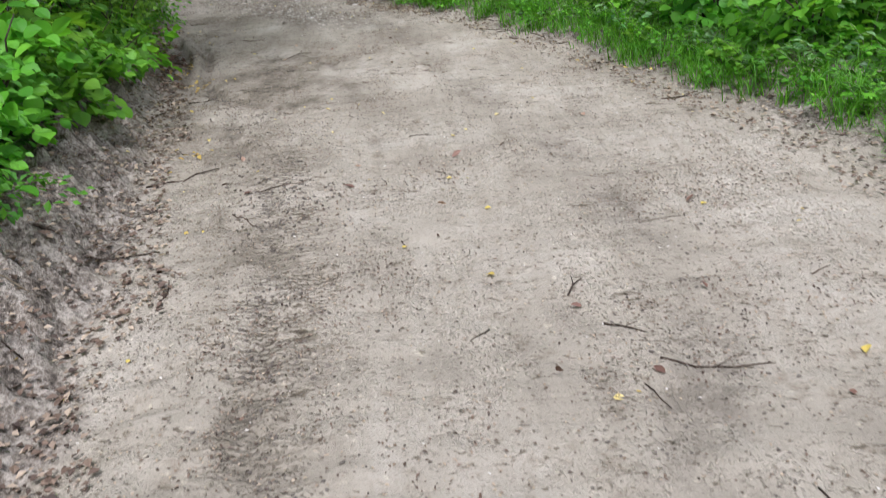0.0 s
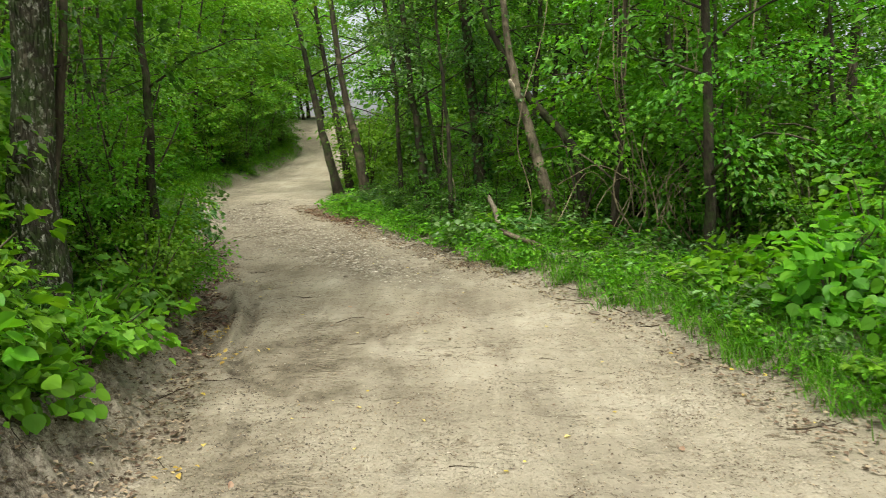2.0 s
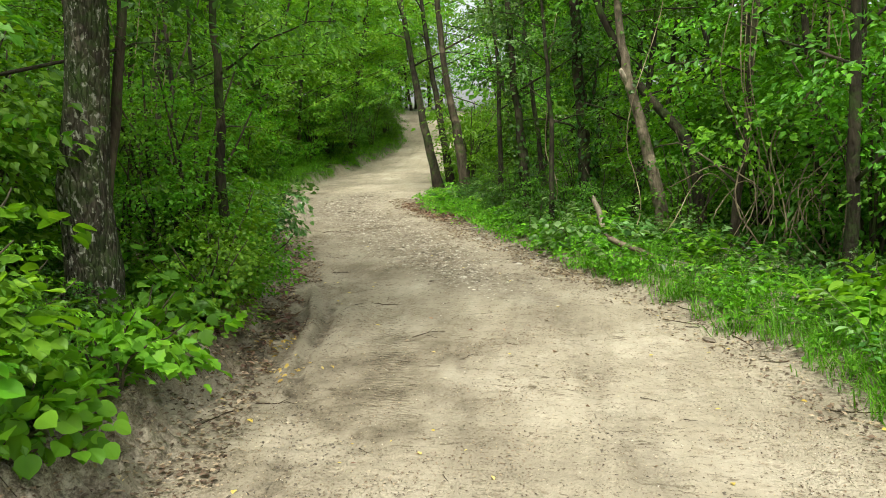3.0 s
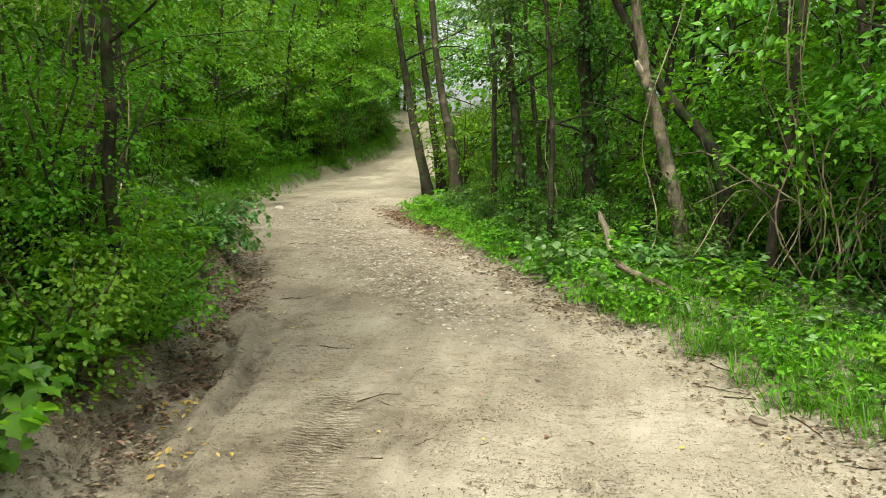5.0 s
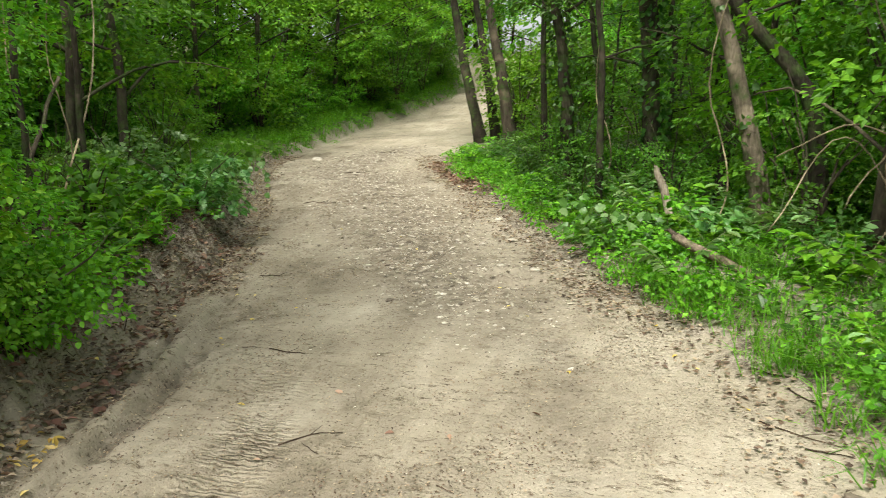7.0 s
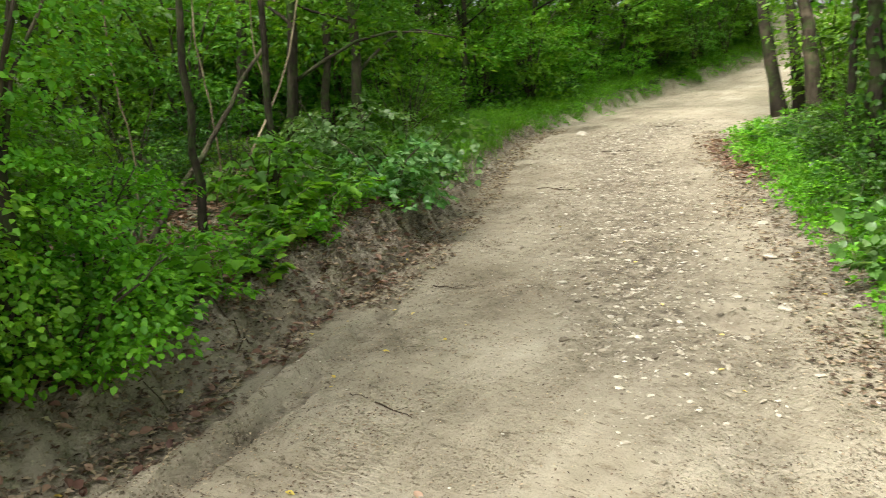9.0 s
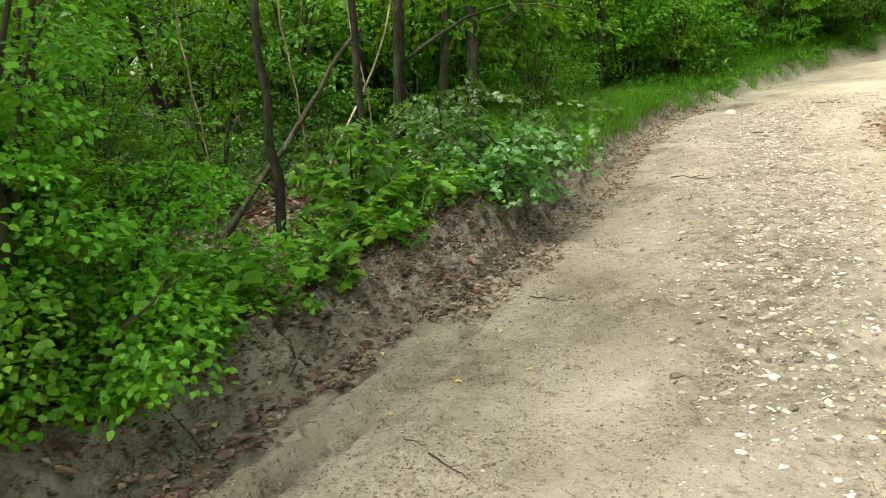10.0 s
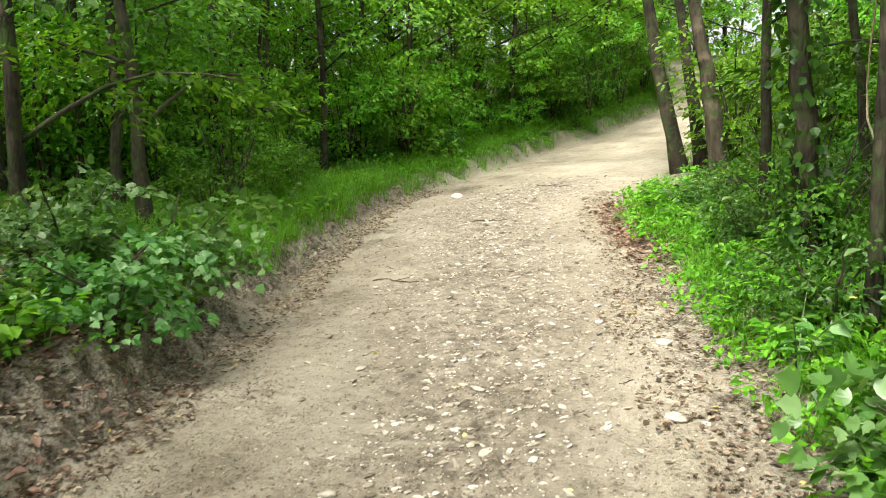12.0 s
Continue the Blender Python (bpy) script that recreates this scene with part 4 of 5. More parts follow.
own_shrub(-3.9, 9.0, seed=718, height=2.7, spread=0.9, label="tall small-leaved bright bush behind the bank", **dict(hang, sprays=80, low=0.3))
own_shrub(2.55, 7.5, seed=721, height=0.8, spread=0.55, label="broad-leaved bright green bush beside the grass verge", **broad)
own_shrub(3.2, 8.3, seed=722, height=1.3, spread=0.75, label="tall broad-leaved bright green bush beside the verge", **broad)
own_shrub(3.9, 9.6, seed=723, height=1.8, spread=0.9, label="tall broad-leaved bright green bush beside the verge", **broad)
own_shrub(2.25, 8.7, seed=724, height=0.5, spread=0.45, label="low broad-leaved bright green bush in the verge", **broad)
own_shrub(2.9, 6.2, seed=725, height=0.7, spread=0.6, label="broad-leaved bright green bush beside the grass verge", **broad)
own_shrub(3.5, 6.9, seed=726, height=1.5, spread=0.8, label="tall broad-leaved bright green bush beside the verge", **broad)
own_shrub(0.55, 12.75, seed=727, height=0.3, spread=0.55, leaf=LEAF_BLUE_GLOSS, label="low bluish lobed-leaved bush beside the fallen log", **lob)
own_shrub(-0.35, 12.95, seed=728, height=0.3, spread=0.5, leaf=LEAF_BLUE_GLOSS, label="low bluish lobed-leaved bush beside the fallen log", **lob)

for x, y, sz in ((-9.6, 26.0, 0.9), (-9.6, 27.6, 1.0), (-9.5, 29.2, 1.1), (-9.2, 30.8, 1.1), (-8.9, 32.4, 1.2), (-8.8, 34.0, 1.1), (-9.3, 35.6, 1.1), (-9.4, 24.2, 0.8)):
    copy_at(shrubs[2] if sz > 1 else shrubs[1], x, y, rng.uniform(0, 360), sz)

big = [
    make_shrub(605, 2.8, 1.15, LEAF, 7, 44, 56, 0.42, 0.09, label="tall dense green bush at the edge of the wood"),
    make_shrub(606, 2.4, 1.1, LEAF_BRIGHT, 7, 40, 56, 0.42, 0.09, label="tall dense bright green bush at the wood's edge"),
]
place(big[0], -4.4, 5.3)
place(big[1], -4.6, 6.6, 30)
scatter(big, 7, -1, 5.5, 9, 1.9, 3.2, (0.8, 1.1), 0.8)
scatter(big, 9, -1, 15, 22, 2.3, 4.2, (0.8, 1.15), 0.9)
scatter(big[1:], 20, -1, 21.5, 40, 0.9, 2.4, (0.85, 1.25), 0.8)
scatter(big, 6, -1, 9, 15, 4.0, 7.0, (0.8, 1.1), 1.2)
scatter(big, 10, 1, 9.5, 19, 2.8, 5.0, (0.8, 1.1), 1.0)
scatter(big, 6, 1, 22, 30, 1.0, 2.5, (0.85, 1.2), 0.9)

# ---- herbs ----
herbs = [
    make_herb(801, LEAF_BRIGHT, 30, 0.26, 0.09, 0.75, OVATE, label="low broad-leaved green herb on the verge"),
    make_herb(802, LEAF, 40, 0.22, 0.06, 0.8, OVATE, label="low small-leaved green herb on the verge"),
    make_herb(803, LEAF_BRIGHT, 30, 0.20, 0.07, 0.95, LOBED, label="low lobed-leaved green herb on the verge"),
    make_herb(804, LEAF_DARK, 40, 0.18, 0.07, 0.9, LOBED, label="low dark ivy plant on the shaded ground"),
    make_herb(805, LEAF_BLUE_GLOSS, 34, 0.30, 0.075, 0.6, OVATE, label="bluish-green herb on the verge"),
]
for i, k in enumerate(herbs):
    place(k, -3.6 - 0.4 * i, 15.5 + 0.3 * i - 12.5)
scatter(herbs, 46, -1, 2.5, 9, 0.42, 1.2, (0.7, 1.3), 0.12)
scatter(herbs, 26, -1, 9.6, 14.5, 0.2, 1.0, (0.6, 1.0), 0.2)
scatter(herbs, 40, -1, 12, 20, 0.35, 1.4, (0.7, 1.3), 0.15)
for i, (x, y) in enumerate(((-3.85, 10.95), (-4.05, 11.45), (-3.62, 10.5), (-4.2, 12.0), (-3.45, 10.05), (-3.9, 11.2), (-4.1, 11.75), (-3.3, 9.6))):
    copy_at(herbs[i % 3], x, y, i * 70, 1.0 + 0.1 * (i % 3), 10)
for i, (x, y) in enumerate(((-3.55, 9.9), (-3.75, 10.4), (-3.95, 10.7), (-4.15, 11.0), (-4.35, 11.5), (-4.3, 11.9), (-3.5, 9.5), (-4.6, 11.8))):
    copy_at(herbs[(0, 2, 1)[i % 3]], x, y, i * 50, 1.35 + 0.15 * (i % 2), 5)
scatter(herbs[:3] + herbs[4:], 80, 1, 4, 12, 0.22, 1.6, (0.7, 1.3), 0.12)
scatter(herbs, 80, 1, 11, 20, 0.22, 1.6, (0.7, 1.5), 0.14)


def undergrowth(areas, leaf, height, size, per, spray, label):
    """Low seedlings and ivy on the wood floor, past counting."""
    x, y = many(*areas)
    n = len(x)
    c = np.stack([x, y, ground(x, y) + height * rng.uniform(0.3, 1.0, n)], 1)
    pos, al, no, ln = spray_leaves(rng, c, np.zeros((n, 3)), per, spray, size, 0.35, 0.2)
    pos[:, 2] = np.maximum(pos[:, 2], ground(pos[:, 0], pos[:, 1]) + 0.01)
    tagged(new("undergrowth", leaves_mesh("undergrowth", pos, al, no, ln, 0.75, leaf)), label, "undergrowth", kind="stuff")

# ---- grass, ground cover and fallen leaves ----


def side_points(count, side, y0, y1, d0, d1, bias=1.0):
    y = rng.uniform(y0, y1, count)
    d = d0 + (d1 - d0) * rng.uniform(0, 1, count) ** bias
    d = d + 0.14 * waves(y * 0 + 2, y, 81, 1.1, 3)
    x = left_edge(y) - d if side < 0 else right_edge(y) + d
    keep_out = np.min([(x - a) ** 2 + (y - b) ** 2 for a, b in LOG_SPOTS], 0) > 0.02
    return x[keep_out], y[keep_out]


def grass_mesh(name, x, y, height):
    """Bent blades in tufts, each an island of three tapering pieces."""
    n = len(x)
    z = ground(x, y) - 0.01
    a = rng.uniform(0, 6.28, n)
    h = height * rng.uniform(0.25, 1.25, n)
    bend = h * rng.uniform(0.3, 2.2, n)
    w = rng.uniform(0.0022, 0.0048, n)
    dx, dy = np.cos(a), np.sin(a)
    v = np.zeros((n, 5, 3))
    for i, (f, g, s) in enumerate(((0, 0, 1), (0, 0, -1), (0.66, 0.32, 0.9), (0.66, 0.32, -0.9), (0.86, 1.0, 0))):
        v[:, i, 0] = x + dx * bend * g - dy * w * s
        v[:, i, 1] = y + dy * bend * g + dx * w * s
        v[:, i, 2] = z + h * f
    b = np.arange(n)[:, None] * 5
    f = np.concatenate([b + t for t in ((0, 1, 3), (0, 3, 2), (2, 3, 4))])
    return arrays_mesh(name, v.reshape(-1, 3), f, GRASS, smooth=False)


def tufts(x, y, per, spread):
    return np.repeat(x, per) + rng.normal(0, spread, len(x) * per), np.repeat(y, per) + rng.normal(0, spread, len(y) * per)


def grass(label, height, *areas):
    xs, ys = [], []
    for count, side, y0, y1, d0, d1 in areas:
        x, y = tufts(*side_points(count, side, y0, y1, d0, d1), 14, 0.05)
        xs.append(x)
        ys.append(y)
    tagged(new("grass", grass_mesh("grass", np.concatenate(xs), np.concatenate(ys), height)), label, "grass", kind="stuff")


grass("bright green grass tufts along the verges", 0.2, (300, 1, 3.5, 12.2, 0.08, 0.5), (400, 1, 3.5, 12.2, 0.25, 1.5), (260, 1, 15.5, 19, 0.15, 0.9), (200, 1, 12, 16, 0.2, 1.2), (60, -1, 9, 12, 0.4, 1.4))
grass("tall soft green grass on the shaded bank", 0.34, (1100, -1, 13.6, 20, 0.2, 2.6), (900, -1, 19.5, 37, 0.05, 1.6), (160, -1, 4, 9, 0.6, 2.0), (150, 1, 23, 30, 0.2, 1.5))


def flat_leaves(name, x, y, size, mat, lift, label, tilt=0.25, width=0.7, outline=SIMPLE, category="leaves"):
    n = len(x)
    a = rng.uniform(0, 6.28, n)
    pos = np.stack([x, y, ground(x, y) + lift * rng.uniform(0.15, 1, n) + 0.004], 1)
    al = np.stack([np.cos(a), np.sin(a), rng.normal(0, tilt, n)], 1)
    no = np.stack([rng.normal(0, tilt, n), rng.normal(0, tilt, n), np.ones(n)], 1)
    me = leaves_mesh(name, pos, al, no, size * rng.uniform(0.5, 1.3, n), width, mat, outline)
    return tagged(new(name, me), label, category, kind="stuff")


def many(*areas):
    ps = [side_points(*a) for a in areas]
    return np.concatenate([p[0] for p in ps]), np.concatenate([p[1] for p in ps])


undergrowth([(420, 1, 8, 22, 1.2, 7), (420, -1, 3, 24, 1.0, 7)], LEAF_DARK, 0.3, 0.075, 26, 0.22, "dark green seedlings and ivy on the wood floor")
undergrowth([(420, 1, 3, 21, 0.2, 1.7), (170, 1, 11, 20, 0.0, 0.6), (160, -1, 3, 9, 0.45, 1.6), (170, -1, 9, 14.5, 0.2, 1.3), (80, -1, 14, 22, 0.3, 1.6), (260, -1, 20, 37, 0.0, 1.2)], LEAF_BRIGHT, 0.2, 0.05, 26, 0.15, "low green seedlings along the verges")
flat_leaves("fallen_leaves", *many((4500, -1, 1, 7, -0.3, 0.7), (6500, -1, 7, 12, -0.2, 0.9), (7500, -1, 11, 21, -0.4, 0.5), (6000, -1, 8, 13, -0.1, 2.0), (3000, 1, 2, 12, -0.35, 0.5), (5500, 1, 11, 21, -0.55, 0.5), (2500, 1, 16, 20, -0.3, 1.0), (4000, -1, 2, 24, 0.5, 6), (4000, 1, 4, 22, 0.5, 7)), 0.036, LITTER, 0.02, "brown dead leaves lying along the banks", 0.18)


def patchy_points(count, y0, y1):
    """Points on the track, gathered in loose drifts."""
    y = rng.uniform(y0, y1, count * 3)
    x = left_edge(y) + (right_edge(y) - left_edge(y)) * rng.uniform(0.05, 0.95, count * 3)
    ok = rng.uniform(0, 1, count * 3) < np.clip(waves(x, y, 61, 1.3, 3) * 1.6, 0.05, 1)
    return x[ok][:count], y[ok][:count]


flat_leaves("fallen_leaves", *many((5200, -1, 7.6, 13, 0.25, 2.2), (500, -1, 7.6, 13, -0.2, 0.3), (900, 1, 16.5, 20, -0.3, 0.6)), 0.06, LITTER_RED, 0.03, "curled reddish-brown oak leaves on top of the bank", 0.35, 0.6, OVATE)
flat_leaves("fallen_leaf_crumbs", *patchy_points(20000, 0.5, 16), 0.018, LITTER, 0.004, "dark leaf shreds in drifts on the track", 0.15, 0.45)
flat_leaves("fallen_leaf_crumbs", *many((15000, -1, 0, 20, -3.8, -0.2), (7000, -1, 0, 12, -1.2, -0.1), (5000, 1, 0, 20, -0.9, 0)), 0.012, LITTER, 0.003, "tiny dark leaf crumbs scattered over the track", 0.15)
flat_leaves("yellow_fallen_leaves", *many((70, -1, 1, 20, -0.5, 0.4), (60, 1, 1, 20, -0.5, 0.5), (60, -1, 0.5, 14, -3.4, -0.3)), 0.035, YELLOW, 0.006, "small yellow fallen leaves on the track and banks", 0.2, 0.8, OVATE)
lx, ly = np.concatenate([rng.normal(-2.5, 0.1, 26), rng.normal(-2.15, 0.12, 22), rng.normal(-1.62, 0.07, 8), rng.normal(-2.6, 0.1, 10)]), np.concatenate([rng.normal(8.42, 0.1, 26), rng.normal(7.75, 0.1, 22), rng.normal(5.35, 0.1, 8), rng.normal(7.2, 0.1, 10)])
flat_leaves("yellow_fallen_leaves", lx, ly, 0.05, YELLOW, 0.02, "tan and yellow dead leaves gathered beside the rut", 0.35, 0.55, OVATE)
lx, ly = rng.uniform(-1.6, 1.3, 34), rng.uniform(1.4, 9.5, 34)
flat_leaves("fallen_leaves", lx, ly, 0.055, LITTER_RED, 0.012, "curled brown leaves scattered on the track", 0.4, 0.5, OVATE)
flat_leaves("ground_ivy", *many((2500, -1, 2, 9.3, 0.6, 8), (1500, -1, 9.3, 12, 2.2, 8), (2600, -1, 12, 24, 0.6, 8), (6000, 1, 5, 24, 0.9, 9), (2500, 1, 3, 20, 0.25, 1.2)), 0.075, LEAF_DARK, 0.16, "dark green ivy and seedlings covering the wood floor", 0.4, 0.85, SIMPLE, "ground cover")

# ---- stones ----
ICO = bmesh.new()
bmesh.ops.create_icosphere(ICO, subdivisions=1, radius=1)
ICO_V = np.array([v.co[:] for v in ICO.verts])
ICO_F = np.array([[v.index for v in f.verts] for f in ICO.faces])
ICO.free()


OCT_V = np.array([(1, 0, 0), (-1, 0, 0), (0, 1, 0), (0, -1, 0), (0, 0, 1), (0, 0, -1)], float)
OCT_F = np.array([(0, 2, 4), (2, 1, 4), (1, 3, 4), (3, 0, 4), (2, 0, 5), (1, 2, 5), (3, 1, 5), (0, 3, 5)])


def stones_mesh(name, x, y, size, mat, flat=0.45, sunk=0.25, base=None):
    """Angular chips, half sunk in the soil."""
    base_v, base_f = base or (ICO_V, ICO_F)
    n, k = len(x), len(base_v)
    v = base_v[None] * rng.uniform(0.6, 1.25, (n, k, 1)) * np.stack([rng.uniform(0.7, 1.4, n), rng.uniform(0.5, 1.0, n), flat * rng.uniform(0.6, 1.3, n)], 1)[:, None]
    a = rng.uniform(0, 6.28, n)
    c, s = np.cos(a)[:, None], np.sin(a)[:, None]
    tilt = rng.normal(0, 0.25, (n, 1))
    vx, vy = v[..., 0] * c - v[..., 1] * s, v[..., 0] * s + v[..., 1] * c
    vz = v[..., 2] + vx * tilt
    w = np.stack([vx, vy, vz], 2) * size[:, None, None]
    w += np.stack([x, y, ground(x, y) + size * flat * (0.5 - sunk)], 1)[:, None]
    f = (base_f[None] + (np.arange(n) * k)[:, None, None]).reshape(-1, 3)
    return arrays_mesh(name, w.reshape(-1, 3), f, mat, smooth=False)


def gravel_points(count, y0, y1):
    x, y = rng.uniform(-8, 1.5, count), rng.uniform(y0, y1, count)
    keep = rng.uniform(0, 1, count) < gravel_amount(x, y)
    return x[keep], y[keep]


gx, gy = gravel_points(44000, 9.8, 23)
tagged(new("gravel", stones_mesh("gravel", gx, gy, 0.008 + 0.021 * rng.uniform(0, 1, len(gx)) ** 2.0, STONE, 0.32)), "pale limestone gravel strewn along the middle of the track", "gravel", kind="stuff")
gx, gy = gravel_points(90000, 9.6, 22)
tagged(new("gravel", stones_mesh("gravel", gx, gy, rng.uniform(0.004, 0.012, len(gx)), STONE, 0.4, 0.25, (OCT_V, OCT_F))), "fine pale limestone chips along the middle of the track", "gravel", kind="stuff")
gx, gy = rng.uniform(-7, 2.6, 11000), rng.uniform(0.5, 20, 11000)
keep = (gx > left_edge(gy) + 0.1) & (gx < right_edge(gy) - 0.05)
gx, gy = gx[keep], gy[keep]
tagged(new("grit", stones_mesh("grit", gx, gy, rng.uniform(0.003, 0.009, len(gx)), STONE, 0.45, 0.25, (OCT_V, OCT_F))), "scattered pale grit pressed into the track", "gravel", kind="stuff")


WHITE_STONE, n, l, p = material("white_limestone")
tc = n.new("ShaderNodeTexCoord").outputs["Object"]
nz = noise_node(n, l, 18, 5, 0.7, tc)
r = ramp(n, [(0.3, (0.27, 0.23, 0.175)), (0.5, (0.42, 0.375, 0.30)), (0.7, (0.55, 0.505, 0.42))])
l.new(nz.outputs[0], r.inputs["Fac"])
l.new(r.outputs[0], p.inputs["Base Color"])
p.inputs["Roughness"].default_value = 0.85
bump(n, l, p, nz.outputs[0], 0.4, 0.006)


def one_stone(x, y, size, seed, flat=0.45, mat=STONE):
    bm = bmesh.new()
    bmesh.ops.create_icosphere(bm, subdivisions=2, radius=size)
    r = random.Random(seed)
    off = Vector((r.uniform(0, 50), r.uniform(0, 50), r.uniform(0, 50)))
    for v in bm.verts:
        v.co *= 1 + 0.45 * noise.noise(v.co / size * 0.9 + off)
        v.co.z *= flat
        v.co.y *= 0.7
    me = bpy.data.meshes.new("stone")
    bm.to_mesh(me)
    bm.free()
    me.materials.append(mat)
    ob = tagged(new("stone", me), "pale flat limestone lump lying on the track", "stone", "loose stones on the track")
    ob.matrix_basis = pose(x, y, gz(x, y) + size * flat * 0.35, r.uniform(-8, 8), r.uniform(-8, 8), r.uniform(0, 360))


for i, (x, y, sz) in enumerate([(-1.40, 13.29, 0.085), (-1.82, 14.4, 0.08), (-1.52, 13.8, 0.045), (-1.25, 12.2, 0.05), (-6.9, 20.25, 0.17), (-0.95, 12.15, 0.07), (-0.75, 12.6, 0.05), (-1.0, 11.65, 0.05), (-2.0, 12.6, 0.05), (-2.4, 13.2, 0.05), (0.95, 8.9, 0.09), (1.25, 9.05, 0.06), (-0.6, 12.3, 0.06), (-3.0, 14.6, 0.06)]):
    one_stone(x, y, sz * 0.72, i, 0.32, WHITE_STONE if i < 10 else STONE)
for i in range(46):
    y = rng.uniform(11, 20)
    x = float(np.interp(y, [9.5, 11, 13, 15.6, 19, 22], [-0.6, -1.2, -2.3, -3.6, -5.7, -5.9])) + rng.normal(0, 0.5)
    one_stone(x, y, rng.uniform(0.02, 0.038), 100 + i, 0.35, WHITE_STONE if i % 3 else STONE)

x, y = rng.uniform(0, 1, 900), rng.uniform(1, 20, 900)
x = left_edge(y) + 0.55 + np.abs(rng.normal(0, 0.35, 900))
CLOD, n, l, p = material("damp_clod")
nz = noise_node(n, l, 40, 5, 0.7, n.new("ShaderNodeTexCoord").outputs["Object"])
r = ramp(n, [(0.35, (0.065, 0.052, 0.038)), (0.65, (0.16, 0.132, 0.098))])
l.new(nz.outputs[0], r.inputs["Fac"])
l.new(r.outputs[0], p.inputs["Base Color"])
p.inputs["Roughness"].default_value = 0.95
bump(n, l, p, nz.outputs[0], 0.5, 0.006)
cy = rng.uniform(1.2, 7.0, 2600)
cx = np.interp(cy, [1, 2.3, 3.15, 4.35, 5, 6.4, 7], [-0.55, -0.6, -0.7, -0.85, -1.05, -1.5, -1.75]) + rng.normal(0, 0.14, 2600)
ok = rng.uniform(0, 1, 2600) < 0.12 + 0.9 * np.exp(-((cy - 4.3) / 0.5) ** 2) + 0.35 * step01(waves(cx, cy, 77, 0.6, 2))
tagged(new("soil_clods", stones_mesh("soil_clods", cx[ok], cy[ok], rng.uniform(0.004, 0.014, ok.sum()), CLOD, 0.5)), "dark damp soil crumbs turned up by tyres", "soil", kind="stuff")
cy = rng.uniform(1.2, 7.0, 1600)
cx = np.interp(cy, [0, 1.86, 2.4, 3.1, 3.8, 4.7, 5.7, 9], [0.4, 0.63, 0.88, 0.97, 0.9, 0.78, 0.46, -0.1]) + rng.normal(0, 0.18, 1600)
ok = rng.uniform(0, 1, 1600) < 0.15 + 0.5 * step01(waves(cx, cy, 78, 0.7, 2) * 1.5)
tagged(new("soil_clods", stones_mesh("soil_clods", cx[ok], cy[ok], rng.uniform(0.003, 0.010, ok.sum()), CLOD, 0.5)), "dark soil crumbs along the worn wheel track", "soil", kind="stuff")
tagged(new("soil_clods", stones_mesh("soil_clods", x, y, rng.uniform(0.003, 0.009, 900), CLOD, 0.6)), "dark damp soil crumbs along the wheel ruts", "soil", kind="stuff")

# ---- twigs and dead wood ----


def twig(x, y, length, turn, radius=0.006, mat=None, seed=0, fork=True):
    r = np.random.RandomState(seed)
    t = thing("twig", "thin dead twig lying on the track", "twig", "fallen twigs")
    a = radians(turn)
    pts = []
    bend = r.uniform(-0.2, 0.2)
    for i in range(7):
        s = (i / 6 - 0.5) * length
        px, py = x + math.cos(a) * s - math.sin(a) * bend * (s * s / length), y + math.sin(a) * s + math.cos(a) * bend * (s * s / length)
        pts.append((px, py, gz(px, py) + radius * 0.8 + r.uniform(0, 0.004)))
    part("stick", tube("stick", pts, np.linspace(radius, radius * 0.45, 7), mat or TWIG, 5, seed, 0.15), t)
    if fork:
        p = pts[3]
        q = [(p[0] + math.cos(a + 0.6) * length * f, p[1] + math.sin(a + 0.6) * length * f, p[2] + 0.01 * i) for i, f in enumerate((0, 0.13, 0.27))]
        part("side_shoot", tube("side_shoot", q, [radius * 0.6, radius * 0.45, radius * 0.3], mat or TWIG, 4, seed), t)


for i, (x, y, ln, tn) in enumerate([(-0.9, 4.52, 0.35, 12), (-1.0, 4.0, 0.3, -50), (-1.55, 4.85, 0.45, 30), (-1.6, 3.6, 0.5, 25), (-1.2, 3.2, 0.28, 95), (0.62, 2.55, 0.16, -40), (0.85, 2.27, 0.35, -12), (0.5, 2.9, 0.15, 60), (-3.0, 11.6, 0.3, 15), (-1.35, 8.9, 0.3, 35), (-4.38, 15.2, 0.45, 5), (-2.0, 9.9, 0.25, -5), (0.9, 9.3, 0.2, -25), (-3.25, 10.05, 0.3, 120), (-1.9, 7.0, 0.3, 10), (-1.95, 2.9, 0.5, 70), (-1.7, 2.5, 0.4, 20), (-5.2, 18.2, 0.5, 10), (-5.9, 21.5, 0.6, -5)]):
    twig(x, y, ln, tn, 0.0045 if ln < 0.4 else 0.007, None, i)
for i in range(34):
    y = rng.uniform(1.5, 14)
    f = rng.uniform(0.03, 0.97)
    twig(float(left_edge(y) * (1 - f) + right_edge(y) * f), y, rng.uniform(0.06, 0.16), rng.uniform(0, 360), 0.003, None, 50 + i, rng.uniform() < 0.3)
for i in range(46):
    side = -1 if i % 4 else 1
    x, y = side_points(1, side, 2, 10.5 if side > 0 else 16, -0.1, 0.5)
    twig(float(x[0]), float(y[0]), rng.uniform(0.12, 0.4), rng.uniform(0, 360), 0.0045, VINE if i % 2 else None, 90 + i)

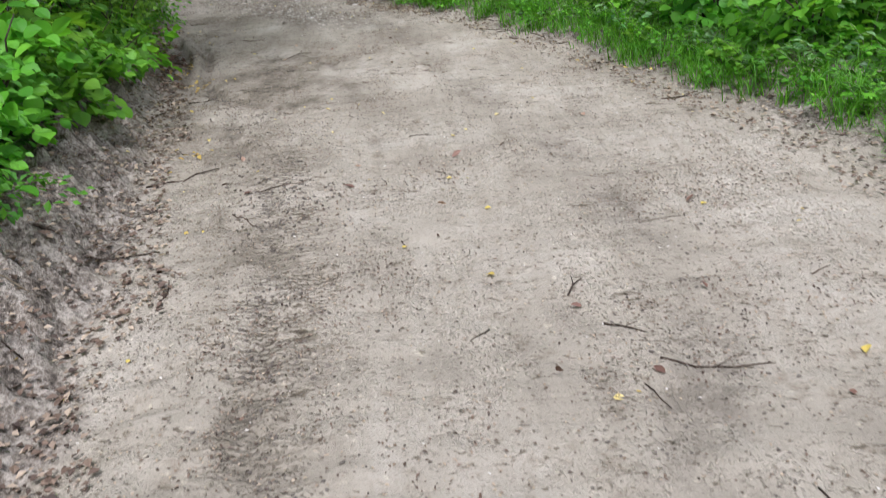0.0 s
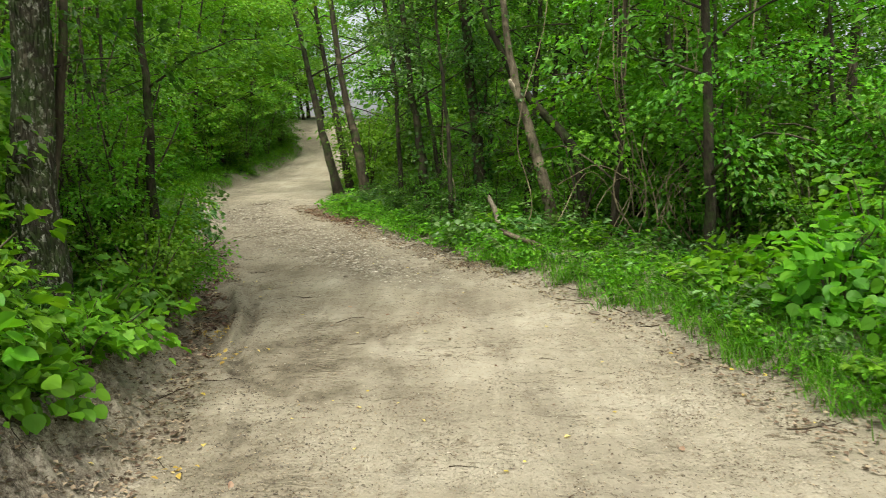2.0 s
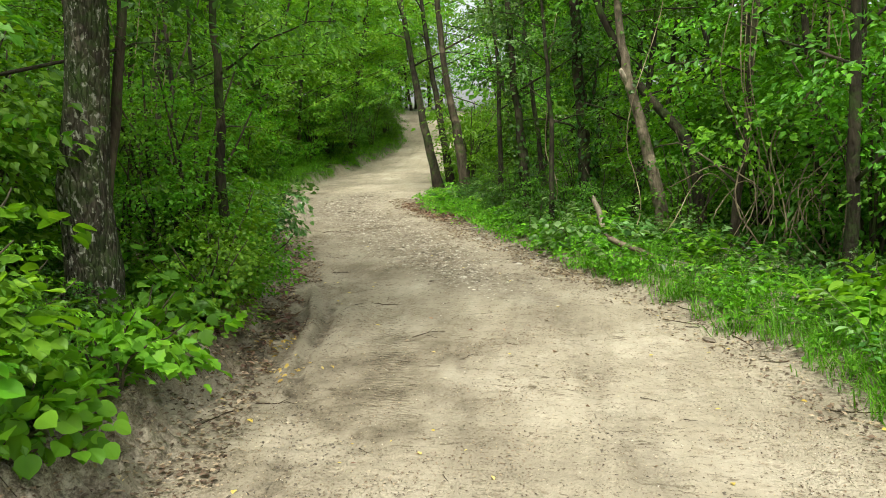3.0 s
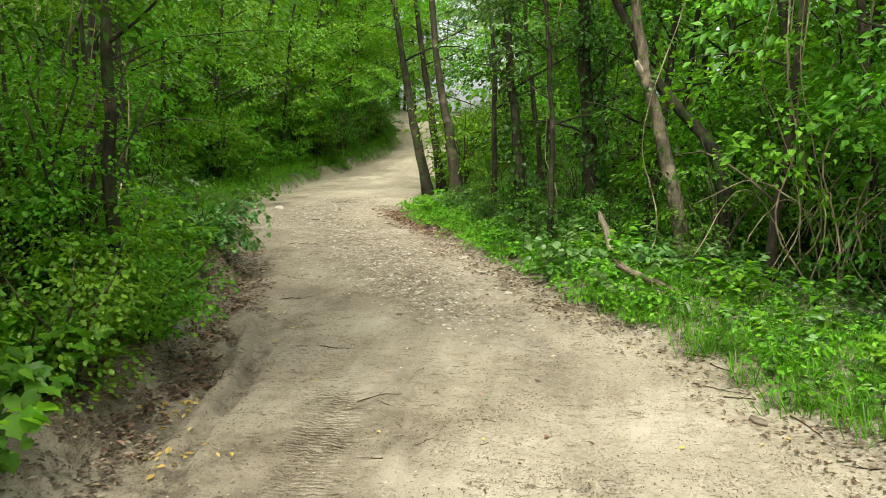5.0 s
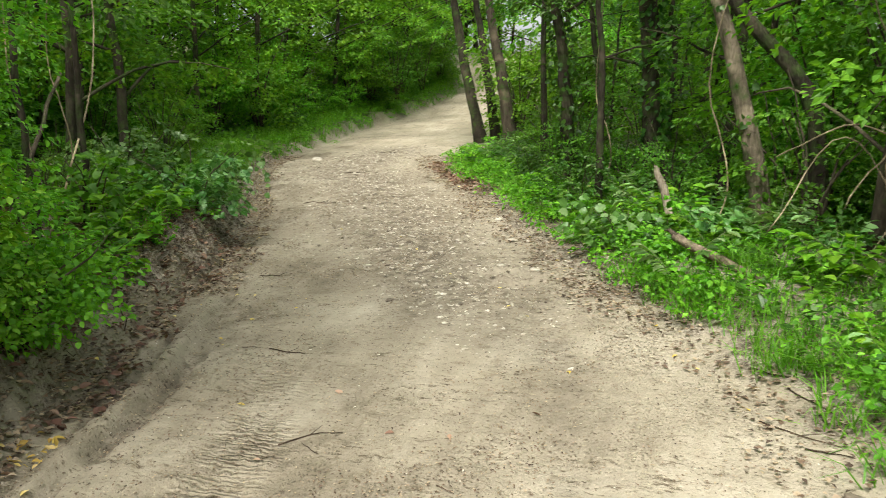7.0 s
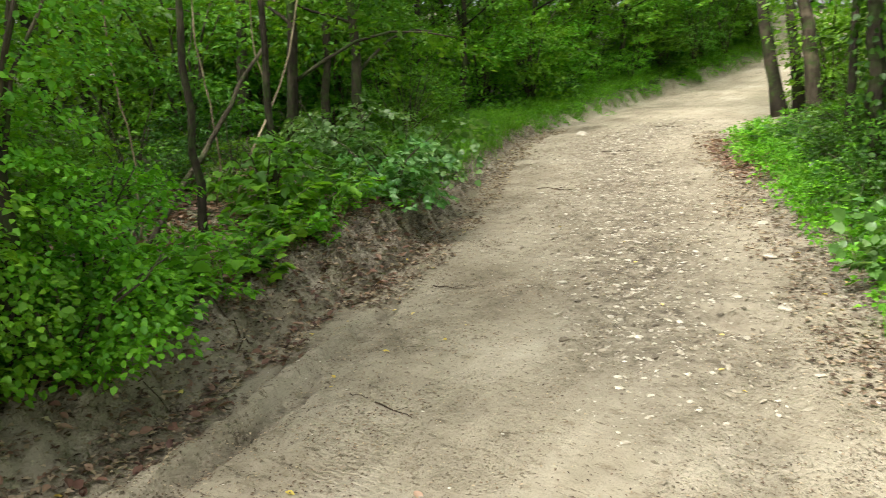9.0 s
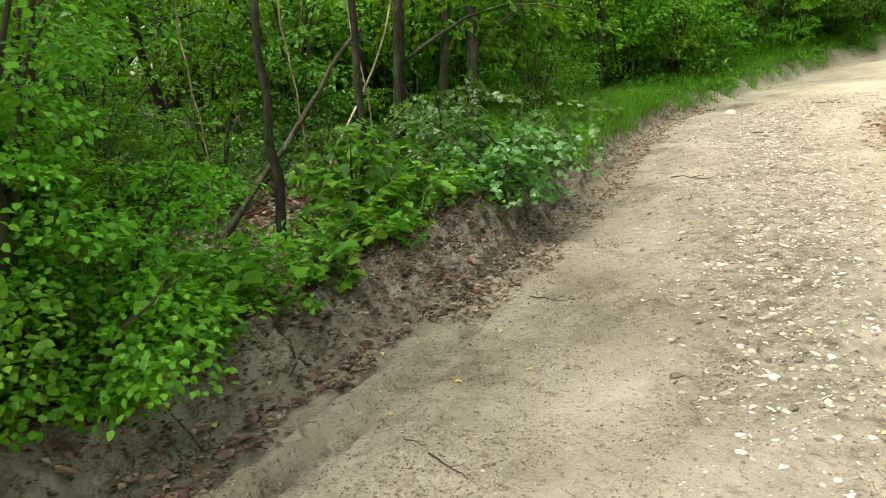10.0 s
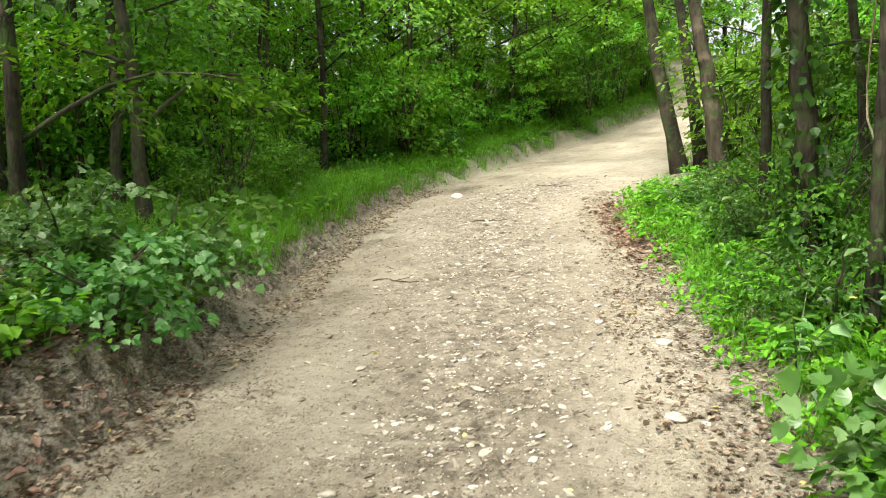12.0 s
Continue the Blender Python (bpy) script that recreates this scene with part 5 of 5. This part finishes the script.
log = thing("fallen_log", "broken barkless grey log leaning in the verge", "log")
part("wood", tube("wood", curve_points([(0.14, 12.12, 0.47), (0.5, 11.8, 0.36), (0.72, 11.6, 0.28), (0.88, 11.46, 0.22)], 10, 1, 0.01), np.linspace(0.036, 0.026, 10), LOGWOOD, 9, 1, 0.12), log)
part("broken_end", tube("broken_end", [(0.16, 12.1, 0.47), (0.10, 12.16, 0.51), (0.06, 12.19, 0.50)], [0.03, 0.018, 0.004], BARK, 6, 2, 0.3), log)
snag = thing("snag", "pale broken-off dead stump leaning in the herbs", "stump")
part("wood", tube("wood", curve_points([(0.12, 13.2, gz(0.12, 13.2) - 0.1), (0.03, 13.25, 0.6), (-0.06, 13.3, 0.82), (-0.085, 13.31, 0.9)], 9, 3, 0.008), [0.045, 0.042, 0.04, 0.038, 0.036, 0.034, 0.031, 0.026, 0.008], DEADWOOD, 8, 3, 0.15), snag)

part("broken_fork", tube("broken_fork", [(-0.44, 0.04, 1.95), (-0.53, 0.01, 2.12), (-0.57, 0.01, 2.2)], [0.05, 0.048, 0.022], DEADWOOD, 8, 5, 0.2), lean_tree, "pale splintered stub of a broken fork")


def liana(name, stations, radius, mat, seed, label, category="vine", group="hanging lianas"):
    pts = curve_points(stations, 18, seed, 0.035)
    soft = pts.copy()
    soft[1:-1] = (pts[:-2] + pts[1:-1] + pts[2:]) / 3
    return tagged(new(name, tube(name, soft, np.linspace(radius, radius * 0.7, 18), mat, 5, seed)), label, category, group)


for i in range(16):
    x, y = 1.4 + rng.uniform(0, 1.9), 11.2 + rng.uniform(0, 2.2)
    top = rng.uniform(3.6, 5.0)
    z0 = gz(x, y)
    liana("liana", [(x + rng.normal(0, 0.3), y, z0 - 0.02), (x + rng.normal(0, 0.2), y, 0.9), (x + rng.normal(0, 0.25), y + rng.normal(0, 0.2), 1.6), (x + rng.normal(0, 0.22), y, 2.3), (x + rng.normal(0, 0.3), y, top)], rng.uniform(0.005, 0.012), VINE, 900 + i, "pale woody vine hanging from the trees")
for i, (x, y) in enumerate([(-5.2, 11.3), (-5.6, 12.2), (-4.9, 10.4), (0.4, 12.9), (-0.8, 15.2), (3.9, 11.0), (4.2, 10.2)]):
    z0 = gz(x, y)
    liana("liana", [(x, y, z0 - 0.02), (x + 0.15, y, z0 + 0.5), (x - 0.1, y, z0 + 1.3), (x + rng.normal(0, 0.3), y, z0 + 3.2)], 0.008, VINE, 950 + i, "pale woody vine hanging from the trees")
liana("bent_sapling", [(-4.7, 10.9, gz(-4.7, 10.9) - 0.02), (-4.8, 11.4, 1.0), (-5.1, 12.1, 1.7), (-5.4, 12.6, 2.6)], 0.011, VINE, 970, "thin pale sapling arching over the bank", "sapling", "arching saplings")
liana("bent_sapling", [(-4.4, 10.1, gz(-4.4, 10.1) - 0.02), (-5.0, 11.2, 1.2), (-5.5, 12.2, 1.9)], 0.025, BARK, 971, "grey dead stem leaning among the saplings", "sapling", "arching saplings")
for i in range(14):
    a = rng.uniform(0, 6.28)
    x, y = 2.3 + rng.normal(0, 0.35), 12.4 + rng.normal(0, 0.3)
    z0 = gz(x, y)
    ln = rng.uniform(0.5, 1.4)
    dx, dy = math.cos(a) * ln, math.sin(a) * ln * 0.5
    liana("dead_branch", [(x, y, z0 - 0.02), (x + dx * 0.15 + rng.normal(0, 0.1), y + dy * 0.2, z0 + rng.uniform(0.5, 1.0)), (x + dx * 0.6, y + dy * 0.6, z0 + rng.uniform(0.7, 1.3)), (x + dx * 1.1, y + dy * 1.1, z0 + rng.uniform(0.2, 0.9))], rng.uniform(0.005, 0.010), VINE, 980 + i, "dry tan dead branch in a drooping tangle", "branch", "tangle of dead branches")


def flower(x, y, height, seed):
    r = np.random.RandomState(seed)
    t = thing("flower", "small yellow flower standing in the verge herbs", "flower", "yellow flowers", at=(x, y, gz(x, y)))
    part("stalk", tube("stalk", curve_points([(0, 0, -0.03), (0.02, 0, height * 0.5), (0.0, 0.02, height)], 5, seed), [0.003, 0.003, 0.0025, 0.002, 0.002], STEM, 4), t)
    a = np.arange(9) * 6.28 / 9
    al = np.stack([np.cos(a), np.sin(a), np.full(9, 0.25)], 1)
    part("blossom", leaves_mesh("blossom", np.tile([[0.0, 0.02, height]], (9, 1)), al, np.tile([[0.0, 0, 1]], (9, 1)), 0.022 * r.uniform(0.85, 1.1, 9), 0.5, YELLOW, OVAL), t)


flower(-0.72, 14.3, 0.42, 1)
flower(-0.78, 14.1, 0.3, 2)
